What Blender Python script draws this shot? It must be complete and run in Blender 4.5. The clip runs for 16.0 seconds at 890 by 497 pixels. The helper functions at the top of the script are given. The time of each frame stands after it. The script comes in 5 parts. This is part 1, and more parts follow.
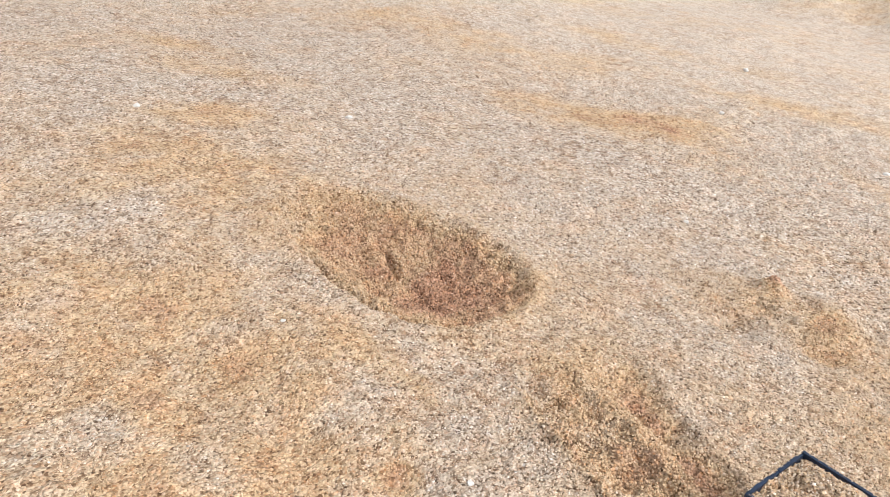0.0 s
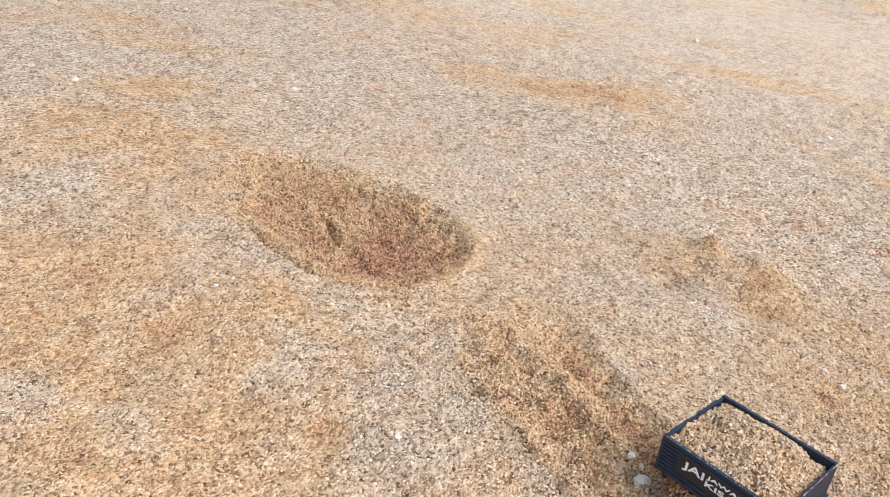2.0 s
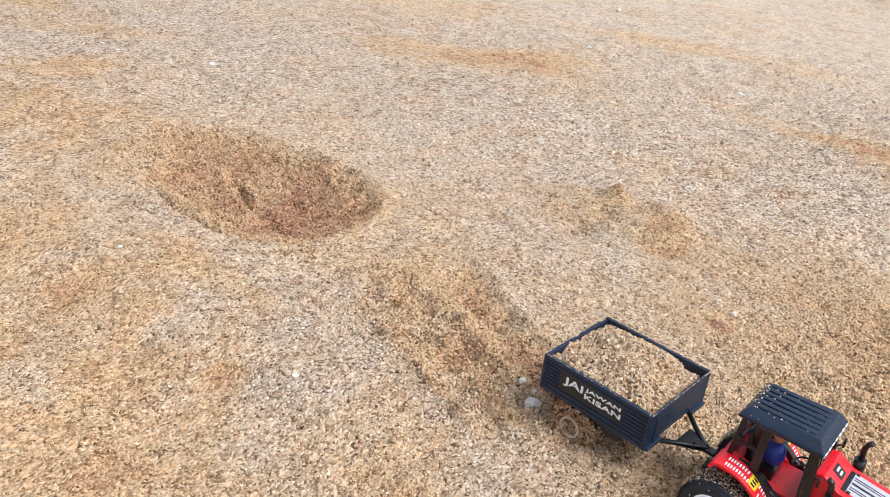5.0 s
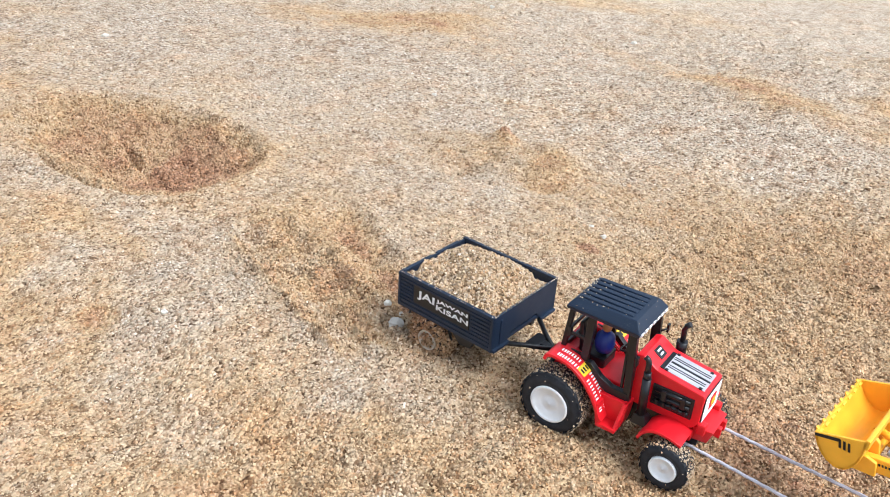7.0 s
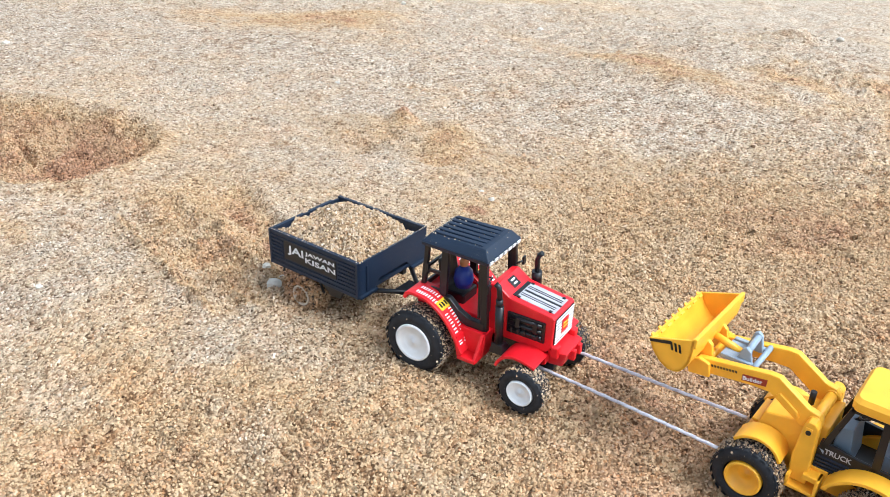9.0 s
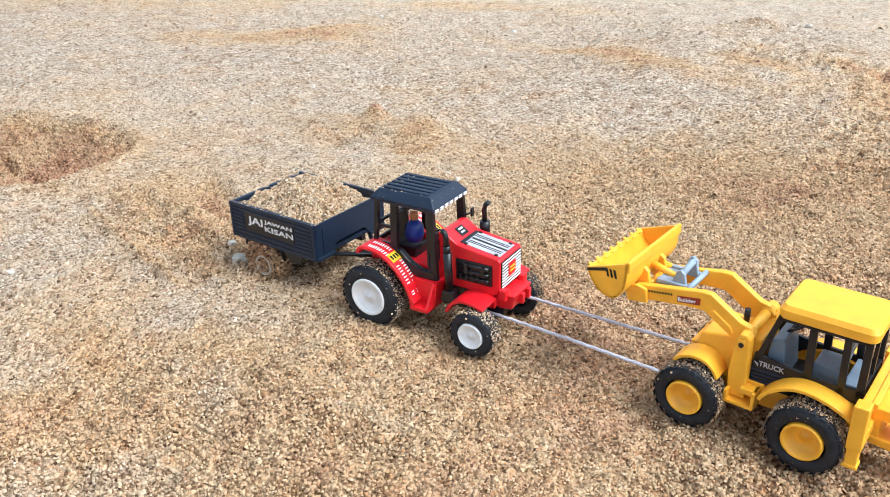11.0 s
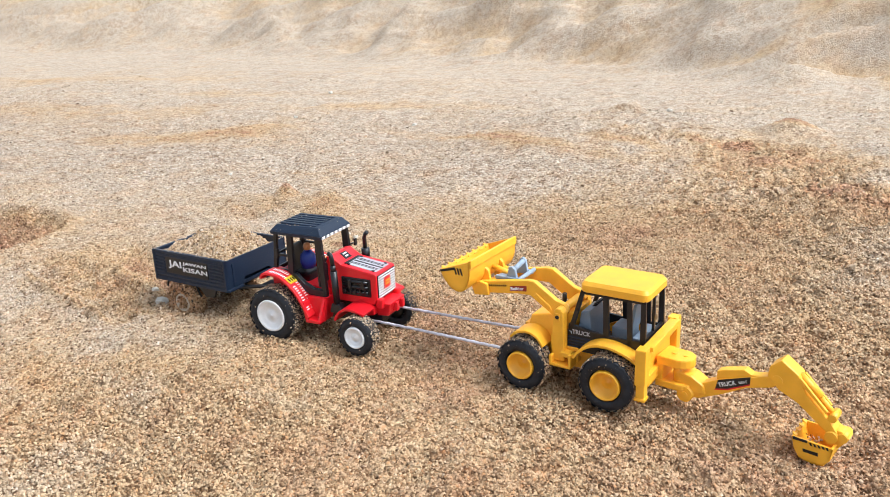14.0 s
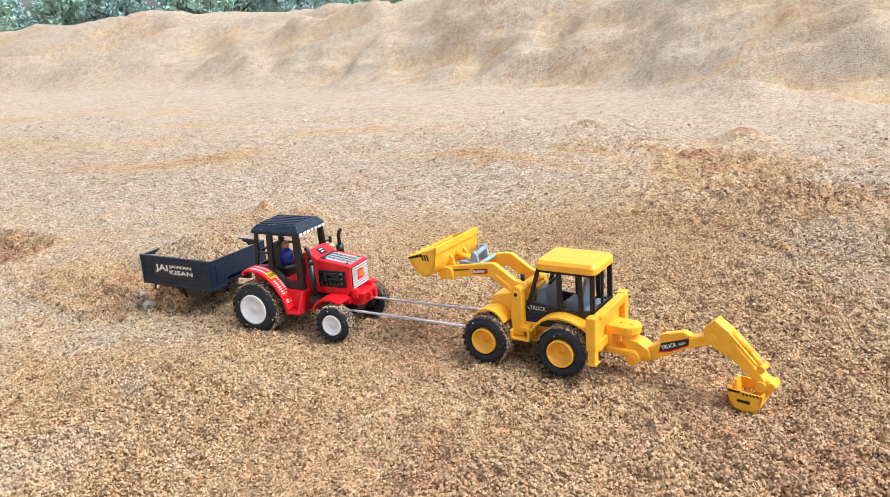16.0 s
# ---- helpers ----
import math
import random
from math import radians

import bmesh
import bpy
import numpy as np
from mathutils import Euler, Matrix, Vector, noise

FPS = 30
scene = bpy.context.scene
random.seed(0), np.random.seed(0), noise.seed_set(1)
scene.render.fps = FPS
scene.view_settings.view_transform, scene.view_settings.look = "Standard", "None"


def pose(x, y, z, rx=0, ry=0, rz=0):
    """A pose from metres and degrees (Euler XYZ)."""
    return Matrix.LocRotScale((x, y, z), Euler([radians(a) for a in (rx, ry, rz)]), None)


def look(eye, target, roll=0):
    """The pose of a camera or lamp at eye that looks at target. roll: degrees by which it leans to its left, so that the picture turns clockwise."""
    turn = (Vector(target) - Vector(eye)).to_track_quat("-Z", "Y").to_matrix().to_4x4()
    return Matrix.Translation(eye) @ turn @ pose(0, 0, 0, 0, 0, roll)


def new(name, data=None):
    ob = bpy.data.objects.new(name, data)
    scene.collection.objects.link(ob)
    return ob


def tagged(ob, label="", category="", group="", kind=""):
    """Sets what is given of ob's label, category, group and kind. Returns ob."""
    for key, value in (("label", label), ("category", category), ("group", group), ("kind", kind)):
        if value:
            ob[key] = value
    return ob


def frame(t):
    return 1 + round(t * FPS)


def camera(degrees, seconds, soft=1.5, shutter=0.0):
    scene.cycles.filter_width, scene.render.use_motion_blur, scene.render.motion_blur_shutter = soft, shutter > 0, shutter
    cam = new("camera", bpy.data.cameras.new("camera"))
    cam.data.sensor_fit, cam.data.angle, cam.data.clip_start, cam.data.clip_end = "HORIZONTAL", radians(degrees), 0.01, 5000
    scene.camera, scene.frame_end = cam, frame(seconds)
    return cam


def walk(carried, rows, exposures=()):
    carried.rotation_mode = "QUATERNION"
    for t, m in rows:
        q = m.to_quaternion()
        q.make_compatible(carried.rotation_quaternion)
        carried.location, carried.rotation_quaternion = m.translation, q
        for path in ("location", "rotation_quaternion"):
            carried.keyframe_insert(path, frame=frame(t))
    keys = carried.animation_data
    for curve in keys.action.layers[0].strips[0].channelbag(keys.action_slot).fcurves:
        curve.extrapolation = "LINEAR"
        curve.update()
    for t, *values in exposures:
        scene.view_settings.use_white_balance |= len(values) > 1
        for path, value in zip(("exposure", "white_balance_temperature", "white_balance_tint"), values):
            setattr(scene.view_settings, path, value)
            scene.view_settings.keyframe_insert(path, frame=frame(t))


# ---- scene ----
cam = camera(56.7, 16.0, 0.6)
PATH = [
    (0, (-0.005, -0.581, 0.578), (-1.231, 0.699, -0.348), 6.5),
    (0.5, (0.007, -0.574, 0.571), (-1.208, 0.713, -0.362), 6.5),
    (1, (0.017, -0.567, 0.565), (-1.185, 0.721, -0.382), 6.5),
    (1.5, (0.028, -0.561, 0.56), (-1.157, 0.745, -0.383), 6.6),
    (2, (0.041, -0.554, 0.555), (-1.125, 0.764, -0.395), 6.4),
    (2.5, (0.051, -0.548, 0.544), (-1.104, 0.773, -0.415), 6.0),
    (3, (0.066, -0.542, 0.534), (-1.077, 0.786, -0.43), 5.8),
    (3.5, (0.08, -0.539, 0.527), (-1.067, 0.786, -0.437), 5.6),
    (3.7, (0.082, -0.538, 0.528), (-1.057, 0.795, -0.434), 5.6),
    (5.8, (0.169, -0.53, 0.506), (-0.871, 0.882, -0.454), 5.1),
    (6, (0.179, -0.527, 0.501), (-0.844, 0.896, -0.462), 5.1),
    (6.5, (0.207, -0.521, 0.494), (-0.802, 0.9, -0.487), 4.8),
    (7, (0.24, -0.514, 0.488), (-0.755, 0.919, -0.49), 3.6),
    (7.5, (0.265, -0.502, 0.477), (-0.72, 0.942, -0.495), 2.8),
    (8, (0.293, -0.497, 0.46), (-0.681, 0.958, -0.508), 1.8),
    (8.5, (0.322, -0.501, 0.446), (-0.619, 0.986, -0.504), 1.5),
    (9, (0.34, -0.498, 0.44), (-0.59, 1.006, -0.494), 1.7),
    (9.2, (0.349, -0.501, 0.435), (-0.586, 1.004, -0.494), 1.4),
    (11.3, (0.422, -0.519, 0.386), (-0.535, 1.023, -0.454), -2.3),
    (11.5, (0.431, -0.525, 0.387), (-0.514, 1.035, -0.435), -3.0),
    (12, (0.451, -0.533, 0.384), (-0.485, 1.042, -0.417), -2.2),
    (12.5, (0.473, -0.559, 0.378), (-0.45, 1.051, -0.366), -1.0),
    (13, (0.508, -0.593, 0.374), (-0.397, 1.046, -0.33), -1.4),
    (13.5, (0.528, -0.63, 0.376), (-0.36, 1.039, -0.275), -1.6),
    (14, (0.549, -0.649, 0.369), (-0.318, 1.042, -0.256), -2.4),
    (14.5, (0.564, -0.667, 0.363), (-0.303, 1.031, -0.242), -2.7),
    (15, (0.579, -0.687, 0.356), (-0.256, 1.031, -0.237), -2.4),
    (15.5, (0.587, -0.704, 0.355), (-0.249, 1.023, -0.21), -3.1),
    (16, (0.596, -0.72, 0.348), (-0.231, 1.015, -0.205), -3.8),
]
EXPOSURE = [(0.0, 0.62, 6020.0, 8.0), (3.7, 0.57, 6020.0, 8.5), (7.0, 0.73, 5800.0, 3.5), (9.2, 0.79, 5680.0, 1.5), (12.5, 0.71, 5780.0, 3.0), (16.0, 0.68, 6080.0, 5.5)]
walk(cam, [(t, look(eye, target, roll)) for t, eye, target, roll in PATH], EXPOSURE)
HOE_SWING, SCOOP_TURN = -6.0, 0.0
CORD_NEAR = [(0.104, 0.032, 0.0275), (0.190, 0.022, 0.0295), (0.268, 0.011, 0.0315)]
CORD_FAR = [(0.125, 0.064, 0.0330), (0.200, 0.060, 0.0330), (0.276, 0.056, 0.0335)]

# ---- light ----
SUN_AZ, SUN_EL = 8.0, 55.0          # degrees: where the veiled sun stands, from +x counterclockwise
world = bpy.data.worlds.new("sky")
scene.world = world
world.use_nodes = True
wn, wl = world.node_tree.nodes, world.node_tree.links
sky = wn.new("ShaderNodeTexSky")
sky.sky_type = "NISHITA"
sky.sun_disc = False
sky.sun_elevation = radians(SUN_EL)
sky.sun_rotation = radians(90 - SUN_AZ)
sky.dust_density = 4.0
veil = wn.new("ShaderNodeHueSaturation")
veil.inputs["Saturation"].default_value = 0.28
wl.new(sky.outputs[0], veil.inputs["Color"])
wl.new(veil.outputs[0], wn["Background"].inputs[0])
wn["Background"].inputs[1].default_value = 0.15
lamp = bpy.data.lights.new("sun", "SUN")
lamp.energy, lamp.angle, lamp.color = 1.5, radians(28), (1.0, 0.965, 0.91)
sun = new("sun", lamp)
sun.matrix_world = look((4 * math.cos(radians(SUN_AZ)), 4 * math.sin(radians(SUN_AZ)), 4 * math.tan(radians(SUN_EL))), (0, 0, 0))


# ---- materials ----
def material(name, rough=0.5, metal=0.0, spec=0.5):
    m = bpy.data.materials.new(name)
    m.use_nodes = True
    n, l = m.node_tree.nodes, m.node_tree.links
    b = n["Principled BSDF"]
    b.inputs["Roughness"].default_value = rough
    b.inputs["Metallic"].default_value = metal
    b.inputs["Specular IOR Level"].default_value = spec
    return m, n, l, b


def tex_noise(n, l, co, scale, detail=3.0):
    t = n.new("ShaderNodeTexNoise")
    t.inputs["Scale"].default_value, t.inputs["Detail"].default_value = scale, detail
    l.new(co, t.inputs["Vector"])
    return t


def ramp(n, l, fac, *stops):
    r = n.new("ShaderNodeValToRGB")
    e = r.color_ramp.elements
    while len(e) < len(stops):
        e.new(0.5)
    for el, (p, c) in zip(e, stops):
        el.position = p
        el.color = (*c, 1) if len(c) == 3 else c
    l.new(fac, r.inputs[0])
    return r


def mixed(n, l, fac, a, b, kind="MIX"):
    m = n.new("ShaderNodeMix")
    m.data_type, m.blend_type = "RGBA", kind
    for v, s in ((fac, 0), (a, 6), (b, 7)):
        if hasattr(v, "links"):
            l.new(v, m.inputs[s])
        elif s == 0:
            m.inputs[0].default_value = v
        else:
            m.inputs[s].default_value = (*v, 1)
    return m.outputs[2]


def plastic(name, colour, rough=0.32, dust=0.25, dust_colour=(0.42, 0.33, 0.23), bump=0.06, spec=0.5):
    """Moulded toy plastic with faint mottling, fine dust and a few sand specks."""
    m, n, l, b = material(name, rough, 0.0, spec)
    co = n.new("ShaderNodeTexCoord").outputs["Object"]
    broad = tex_noise(n, l, co, 55.0, 4)
    shade = ramp(n, l, broad.outputs[0], (0.3, tuple(c * 0.86 for c in colour)), (0.7, tuple(min(1, c * 1.06) for c in colour)))
    fine = tex_noise(n, l, co, 900.0, 3)
    spots = ramp(n, l, fine.outputs[0], (0.60, (0, 0, 0)), (0.74, (1, 1, 1)))
    patch = ramp(n, l, tex_noise(n, l, co, 38.0, 5).outputs[0], (0.42, (0, 0, 0)), (0.72, (1, 1, 1)))
    both = n.new("ShaderNodeMath"); both.operation = "MULTIPLY"
    l.new(spots.outputs[0], both.inputs[0]); l.new(patch.outputs[0], both.inputs[1])
    amount = n.new("ShaderNodeMath"); amount.operation = "MULTIPLY"
    l.new(both.outputs[0], amount.inputs[0]); amount.inputs[1].default_value = dust
    l.new(mixed(n, l, amount.outputs[0], shade.outputs[0], dust_colour), b.inputs["Base Color"])
    rr = n.new("ShaderNodeMapRange")
    rr.inputs[3].default_value, rr.inputs[4].default_value = rough * 0.8, min(1, rough * 1.5)
    l.new(broad.outputs[0], rr.inputs[0]); l.new(rr.outputs[0], b.inputs["Roughness"])
    bp = n.new("ShaderNodeBump"); bp.inputs["Strength"].default_value, bp.inputs["Distance"].default_value = bump, 0.0006
    l.new(fine.outputs[0], bp.inputs["Height"]); l.new(bp.outputs[0], b.inputs["Normal"])
    return m


def sand_material(name, per_island, cell=0.0026):
    """Coarse river sand: pale dry quartz, browner where damp, with grains of many colours."""
    m, n, l, b = material(name, 0.85, 0.0, 0.25)
    co = n.new("ShaderNodeTexCoord").outputs["Object"]
    place = n.new("ShaderNodeSeparateXYZ"); l.new(co, place.inputs[0])
    finer = n.new("ShaderNodeMapRange")       # the sand of the far flat and the bank is finer and more even
    l.new(place.outputs["Y"], finer.inputs[0])
    finer.inputs[1].default_value, finer.inputs[2].default_value, finer.inputs[4].default_value = 0.8, 2.4, 0.75
    damp = n.new("ShaderNodeAttribute"); damp.attribute_name = "damp"
    if per_island:
        rnd = n.new("ShaderNodeNewGeometry").outputs["Random Per Island"]
    else:
        v = n.new("ShaderNodeTexVoronoi"); v.inputs["Scale"].default_value = 1 / cell
        longer = n.new("ShaderNodeMapping"); longer.inputs["Scale"].default_value = (1.0, 0.86, 1.0)
        l.new(co, longer.inputs["Vector"]); l.new(longer.outputs[0], v.inputs["Vector"])
        sep = n.new("ShaderNodeSeparateColor"); l.new(v.outputs["Color"], sep.inputs[0])
        rnd = sep.outputs[0]
    even = n.new("ShaderNodeMix")
    l.new(finer.outputs[0], even.inputs[0]); l.new(rnd, even.inputs[2]); even.inputs[3].default_value = 0.5
    rnd = even.outputs[0]
    dry = ramp(n, l, rnd, (0.0, (0.105, 0.068, 0.045)), (0.14, (0.285, 0.208, 0.148)), (0.32, (0.432, 0.346, 0.268)), (0.60, (0.525, 0.432, 0.342)),
               (0.80, (0.605, 0.512, 0.415)), (0.90, (0.50, 0.350, 0.250)), (0.945, (0.57, 0.46, 0.36)), (1.0, (0.80, 0.74, 0.67)))
    tan = ramp(n, l, rnd, (0.0, (0.145, 0.080, 0.040)), (0.12, (0.33, 0.206, 0.110)), (0.35, (0.480, 0.332, 0.192)), (0.80, (0.600, 0.430, 0.262)),
               (0.93, (0.50, 0.280, 0.135)), (1.0, (0.68, 0.51, 0.35)))
    wet = ramp(n, l, rnd, (0.0, (0.12, 0.058, 0.032)), (0.16, (0.25, 0.136, 0.080)), (0.45, (0.39, 0.222, 0.138)), (0.75, (0.50, 0.296, 0.190)),
               (0.93, (0.44, 0.220, 0.110)), (1.0, (0.62, 0.44, 0.31)))
    broad = tex_noise(n, l, co, 7.0, 6)
    mid = tex_noise(n, l, co, 42.0, 4)
    add = n.new("ShaderNodeMath"); add.operation = "ADD"; l.new(broad.outputs[0], add.inputs[0]); l.new(mid.outputs[0], add.inputs[1])
    shift = n.new("ShaderNodeMapRange"); l.new(add.outputs[0], shift.inputs[0])
    shift.inputs[1].default_value, shift.inputs[2].default_value, shift.inputs[3].default_value, shift.inputs[4].default_value = 0.75, 1.3, -0.14, 0.16
    dd = n.new("ShaderNodeMath"); dd.operation = "ADD"; dd.use_clamp = True
    l.new(damp.outputs["Fac"], dd.inputs[0]); l.new(shift.outputs[0], dd.inputs[1])
    some, much = n.new("ShaderNodeMapRange"), n.new("ShaderNodeMapRange")
    for node, lo, hi in ((some, 0.0, 0.60), (much, 0.60, 1.0)):
        node.inputs[1].default_value, node.inputs[2].default_value = lo, hi
        l.new(dd.outputs[0], node.inputs[0])
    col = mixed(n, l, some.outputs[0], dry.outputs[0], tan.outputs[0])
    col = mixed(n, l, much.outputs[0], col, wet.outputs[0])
    # reddish and greyish drifts of mineral colour
    tint = ramp(n, l, tex_noise(n, l, co, 16.0, 5).outputs[0], (0.30, (0.98, 0.985, 1.0)), (0.5, (1, 1, 1)), (0.72, (1.05, 0.985, 0.94)))
    col = mixed(n, l, 1.0, col, tint.outputs[0], "MULTIPLY")
    if not per_island:
        # clumps a few millimetres across, each a little paler or browner than the next
        v2 = n.new("ShaderNodeTexVoronoi"); v2.inputs["Scale"].default_value = 1 / 0.0052
        l.new(longer.outputs[0], v2.inputs["Vector"])
        sp2 = n.new("ShaderNodeSeparateColor"); l.new(v2.outputs["Color"], sp2.inputs[0])
        clump = ramp(n, l, sp2.outputs[0], (0.0, (0.40, 0.30, 0.23)), (0.18, (0.72, 0.64, 0.57)), (0.34, (0.97, 0.97, 0.97)), (0.80, (1.06, 1.06, 1.06)), (1.0, (1.24, 1.25, 1.26)))
        fade = n.new("ShaderNodeMapRange"); fade.inputs[3].default_value, fade.inputs[4].default_value = 0.68, 0.38
        l.new(finer.outputs[0], fade.inputs[0])
        col = mixed(n, l, fade.outputs[0], col, clump.outputs[0], "MULTIPLY")
        # shade of small pits painted as dark specks, about a centimetre across, thick in some places and absent in
        # others
        v3 = n.new("ShaderNodeTexVoronoi"); v3.inputs["Scale"].default_value = 1 / 0.0135
        wobble = mixed(n, l, 0.012, co, tex_noise(n, l, co, 90.0, 3).outputs["Color"], "ADD")
        l.new(wobble, v3.inputs["Vector"])
        sp3 = n.new("ShaderNodeSeparateColor"); l.new(v3.outputs["Color"], sp3.inputs[0])
        pit_shade_at = ramp(n, l, sp3.outputs[1], (0.16, (1, 1, 1)), (0.30, (0, 0, 0)))
        thick = ramp(n, l, tex_noise(n, l, co, 4.5, 5).outputs[0], (0.40, (0.12, 0.12, 0.12)), (0.66, (0.85, 0.85, 0.85)))
        amount = n.new("ShaderNodeMath"); amount.operation = "MULTIPLY"
        l.new(pit_shade_at.outputs[0], amount.inputs[0]); l.new(thick.outputs[0], amount.inputs[1])
        rarer = n.new("ShaderNodeMath"); rarer.operation = "MULTIPLY"
        l.new(amount.outputs[0], rarer.inputs[0]); l.new(fade.outputs[0], rarer.inputs[1])
        col = mixed(n, l, rarer.outputs[0], col, (0.55, 0.40, 0.29), "MULTIPLY")
        bed = ramp(n, l, tex_noise(n, l, co, 26.0, 6).outputs[0], (0.36, (0.86, 0.83, 0.80)), (0.55, (1.0, 1.0, 1.0)), (0.75, (1.08, 1.07, 1.05)))
        col = mixed(n, l, 0.8, col, bed.outputs[0], "MULTIPLY")
    l.new(col, b.inputs["Base Color"])
    if not per_island:
        b1 = n.new("ShaderNodeBump"); b1.inputs["Strength"].default_value, b1.inputs["Distance"].default_value = 0.9, 0.0020
        b1.invert = True
        l.new(v.outputs["Distance"], b1.inputs["Height"])
        b2 = n.new("ShaderNodeBump"); b2.inputs["Strength"].default_value, b2.inputs["Distance"].default_value = 0.45, 0.0013
        l.new(tex_noise(n, l, co, 160.0, 4).outputs[0], b2.inputs["Height"]); l.new(b1.outputs[0], b2.inputs["Normal"])
        b3 = n.new("ShaderNodeBump"); b3.inputs["Strength"].default_value, b3.inputs["Distance"].default_value = 0.5, 0.0025
        b3.invert = True
        soften = n.new("ShaderNodeMapRange"); soften.inputs[3].default_value, soften.inputs[4].default_value = 1.0, 0.55
        l.new(finer.outputs[0], soften.inputs[0])
        for bump_node in (b1, b2, b3):
            l.new(soften.outputs[0], bump_node.inputs["Strength"])
        l.new(v2.outputs["Distance"], b3.inputs["Height"]); l.new(b2.outputs[0], b3.inputs["Normal"])
        l.new(b3.outputs[0], b.inputs["Normal"])
    return m


def rubber(name):
    m, n, l, b = material(name, 0.62, 0.0, 0.35)
    co = n.new("ShaderNodeTexCoord").outputs["Object"]
    base = ramp(n, l, tex_noise(n, l, co, 120.0, 4).outputs[0], (0.3, (0.010, 0.011, 0.015)), (0.7, (0.022, 0.024, 0.032)))
    grit = ramp(n, l, tex_noise(n, l, co, 620.0, 3).outputs[0], (0.66, (0, 0, 0)), (0.76, (1, 1, 1)))
    l.new(mixed(n, l, grit.outputs[0], base.outputs[0], (0.10, 0.085, 0.07)), b.inputs["Base Color"])
    bp = n.new("ShaderNodeBump"); bp.inputs["Strength"].default_value, bp.inputs["Distance"].default_value = 0.3, 0.0005
    l.new(tex_noise(n, l, co, 700.0, 3).outputs[0], bp.inputs["Height"]); l.new(bp.outputs[0], b.inputs["Normal"])
    return m


def leafy(name, colour):
    m, n, l, b = material(name, 0.6)
    co = n.new("ShaderNodeTexCoord").outputs["Object"]
    r = n.new("ShaderNodeNewGeometry").outputs["Random Per Island"]
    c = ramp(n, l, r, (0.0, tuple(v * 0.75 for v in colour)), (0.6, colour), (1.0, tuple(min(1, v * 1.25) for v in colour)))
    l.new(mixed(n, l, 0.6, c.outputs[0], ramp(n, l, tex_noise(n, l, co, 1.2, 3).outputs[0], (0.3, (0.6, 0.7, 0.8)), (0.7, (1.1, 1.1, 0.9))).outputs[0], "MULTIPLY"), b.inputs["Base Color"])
    return m


def woven(name):
    m, n, l, b = material(name, 0.8)
    co = n.new("ShaderNodeTexCoord").outputs["Object"]
    w = n.new("ShaderNodeTexWave"); w.inputs["Scale"].default_value, w.inputs["Distortion"].default_value = 420.0, 1.5
    l.new(co, w.inputs["Vector"])
    c = ramp(n, l, w.outputs[1], (0.2, (0.36, 0.34, 0.44)), (0.7, (0.72, 0.70, 0.78)))
    l.new(mixed(n, l, 0.25, c.outputs[0], ramp(n, l, tex_noise(n, l, co, 90.0).outputs[0], (0.4, (0.30, 0.26, 0.22)), (0.7, (0.8, 0.8, 0.84))).outputs[0]), b.inputs["Base Color"])
    return m


SAND = sand_material("sand", False)
GRAIN = sand_material("sand_grain", True)
RED = plastic("red_plastic", (0.72, 0.008, 0.018), 0.30, 0.12)
YELLOW = plastic("yellow_plastic", (0.97, 0.475, 0.030), 0.34, 0.16)
NAVY = plastic("dark_blue_plastic", (0.010, 0.020, 0.044), 0.40, 0.22, spec=0.4)
BLACK = plastic("black_plastic", (0.008, 0.008, 0.011), 0.28, 0.12, (0.20, 0.17, 0.14))
WHITE = plastic("white_plastic", (0.86, 0.87, 0.90), 0.38, 0.12)
GREY = plastic("grey_plastic", (0.29, 0.36, 0.46), 0.40, 0.12)
CAB_GREY = plastic("cab_grey_plastic", (0.17, 0.22, 0.29), 0.36, 0.10)
SILVER = plastic("silver_foil", (0.44, 0.44, 0.48), 0.30, 0.15)
DECAL_RED = plastic("red_brown_decal", (0.30, 0.03, 0.012), 0.4, 0.1)
DECAL_YELLOW = plastic("yellow_decal", (0.80, 0.56, 0.02), 0.4, 0.1)
BLUE = plastic("blue_plastic", (0.012, 0.03, 0.24), 0.35, 0.05)
SKIN = plastic("orange_brown_plastic", (0.52, 0.20, 0.075), 0.4, 0.05)
DUSTY = plastic("sand_caked_plastic", (0.56, 0.47, 0.37), 0.8, 0.8)
RUBBER = rubber("rubber")
ROPE = woven("pale_cord")
STONE = plastic("pale_stone", (0.62, 0.57, 0.51), 0.8, 0.3, bump=0.6)
# leaf colours with the haze of distance mixed in, paler and bluer than foliage
HAZED_LEAF_A = leafy("hazed_leaf_green", (0.36, 0.50, 0.42))
HAZED_LEAF_B = leafy("hazed_leaf_blue_green", (0.34, 0.49, 0.48))
BARK = plastic("bark", (0.13, 0.10, 0.075), 0.9, 0.2, bump=0.5)


# ---- mesh helpers ----
def merge(*bms):
    out = bmesh.new()
    for b in bms:
        me = bpy.data.meshes.new("tmp")
        b.to_mesh(me); b.free()
        out.from_mesh(me)
        bpy.data.meshes.remove(me)
    return out


def bevelled(bm, width, seg=2, angle=25):
    if width > 0:
        es = [e for e in bm.edges if len(e.link_faces) == 2 and e.calc_face_angle(0) > radians(angle)]
        bmesh.ops.bevel(bm, geom=es, offset=width, segments=seg, profile=0.6, affect="EDGES", clamp_overlap=True)
    return bm


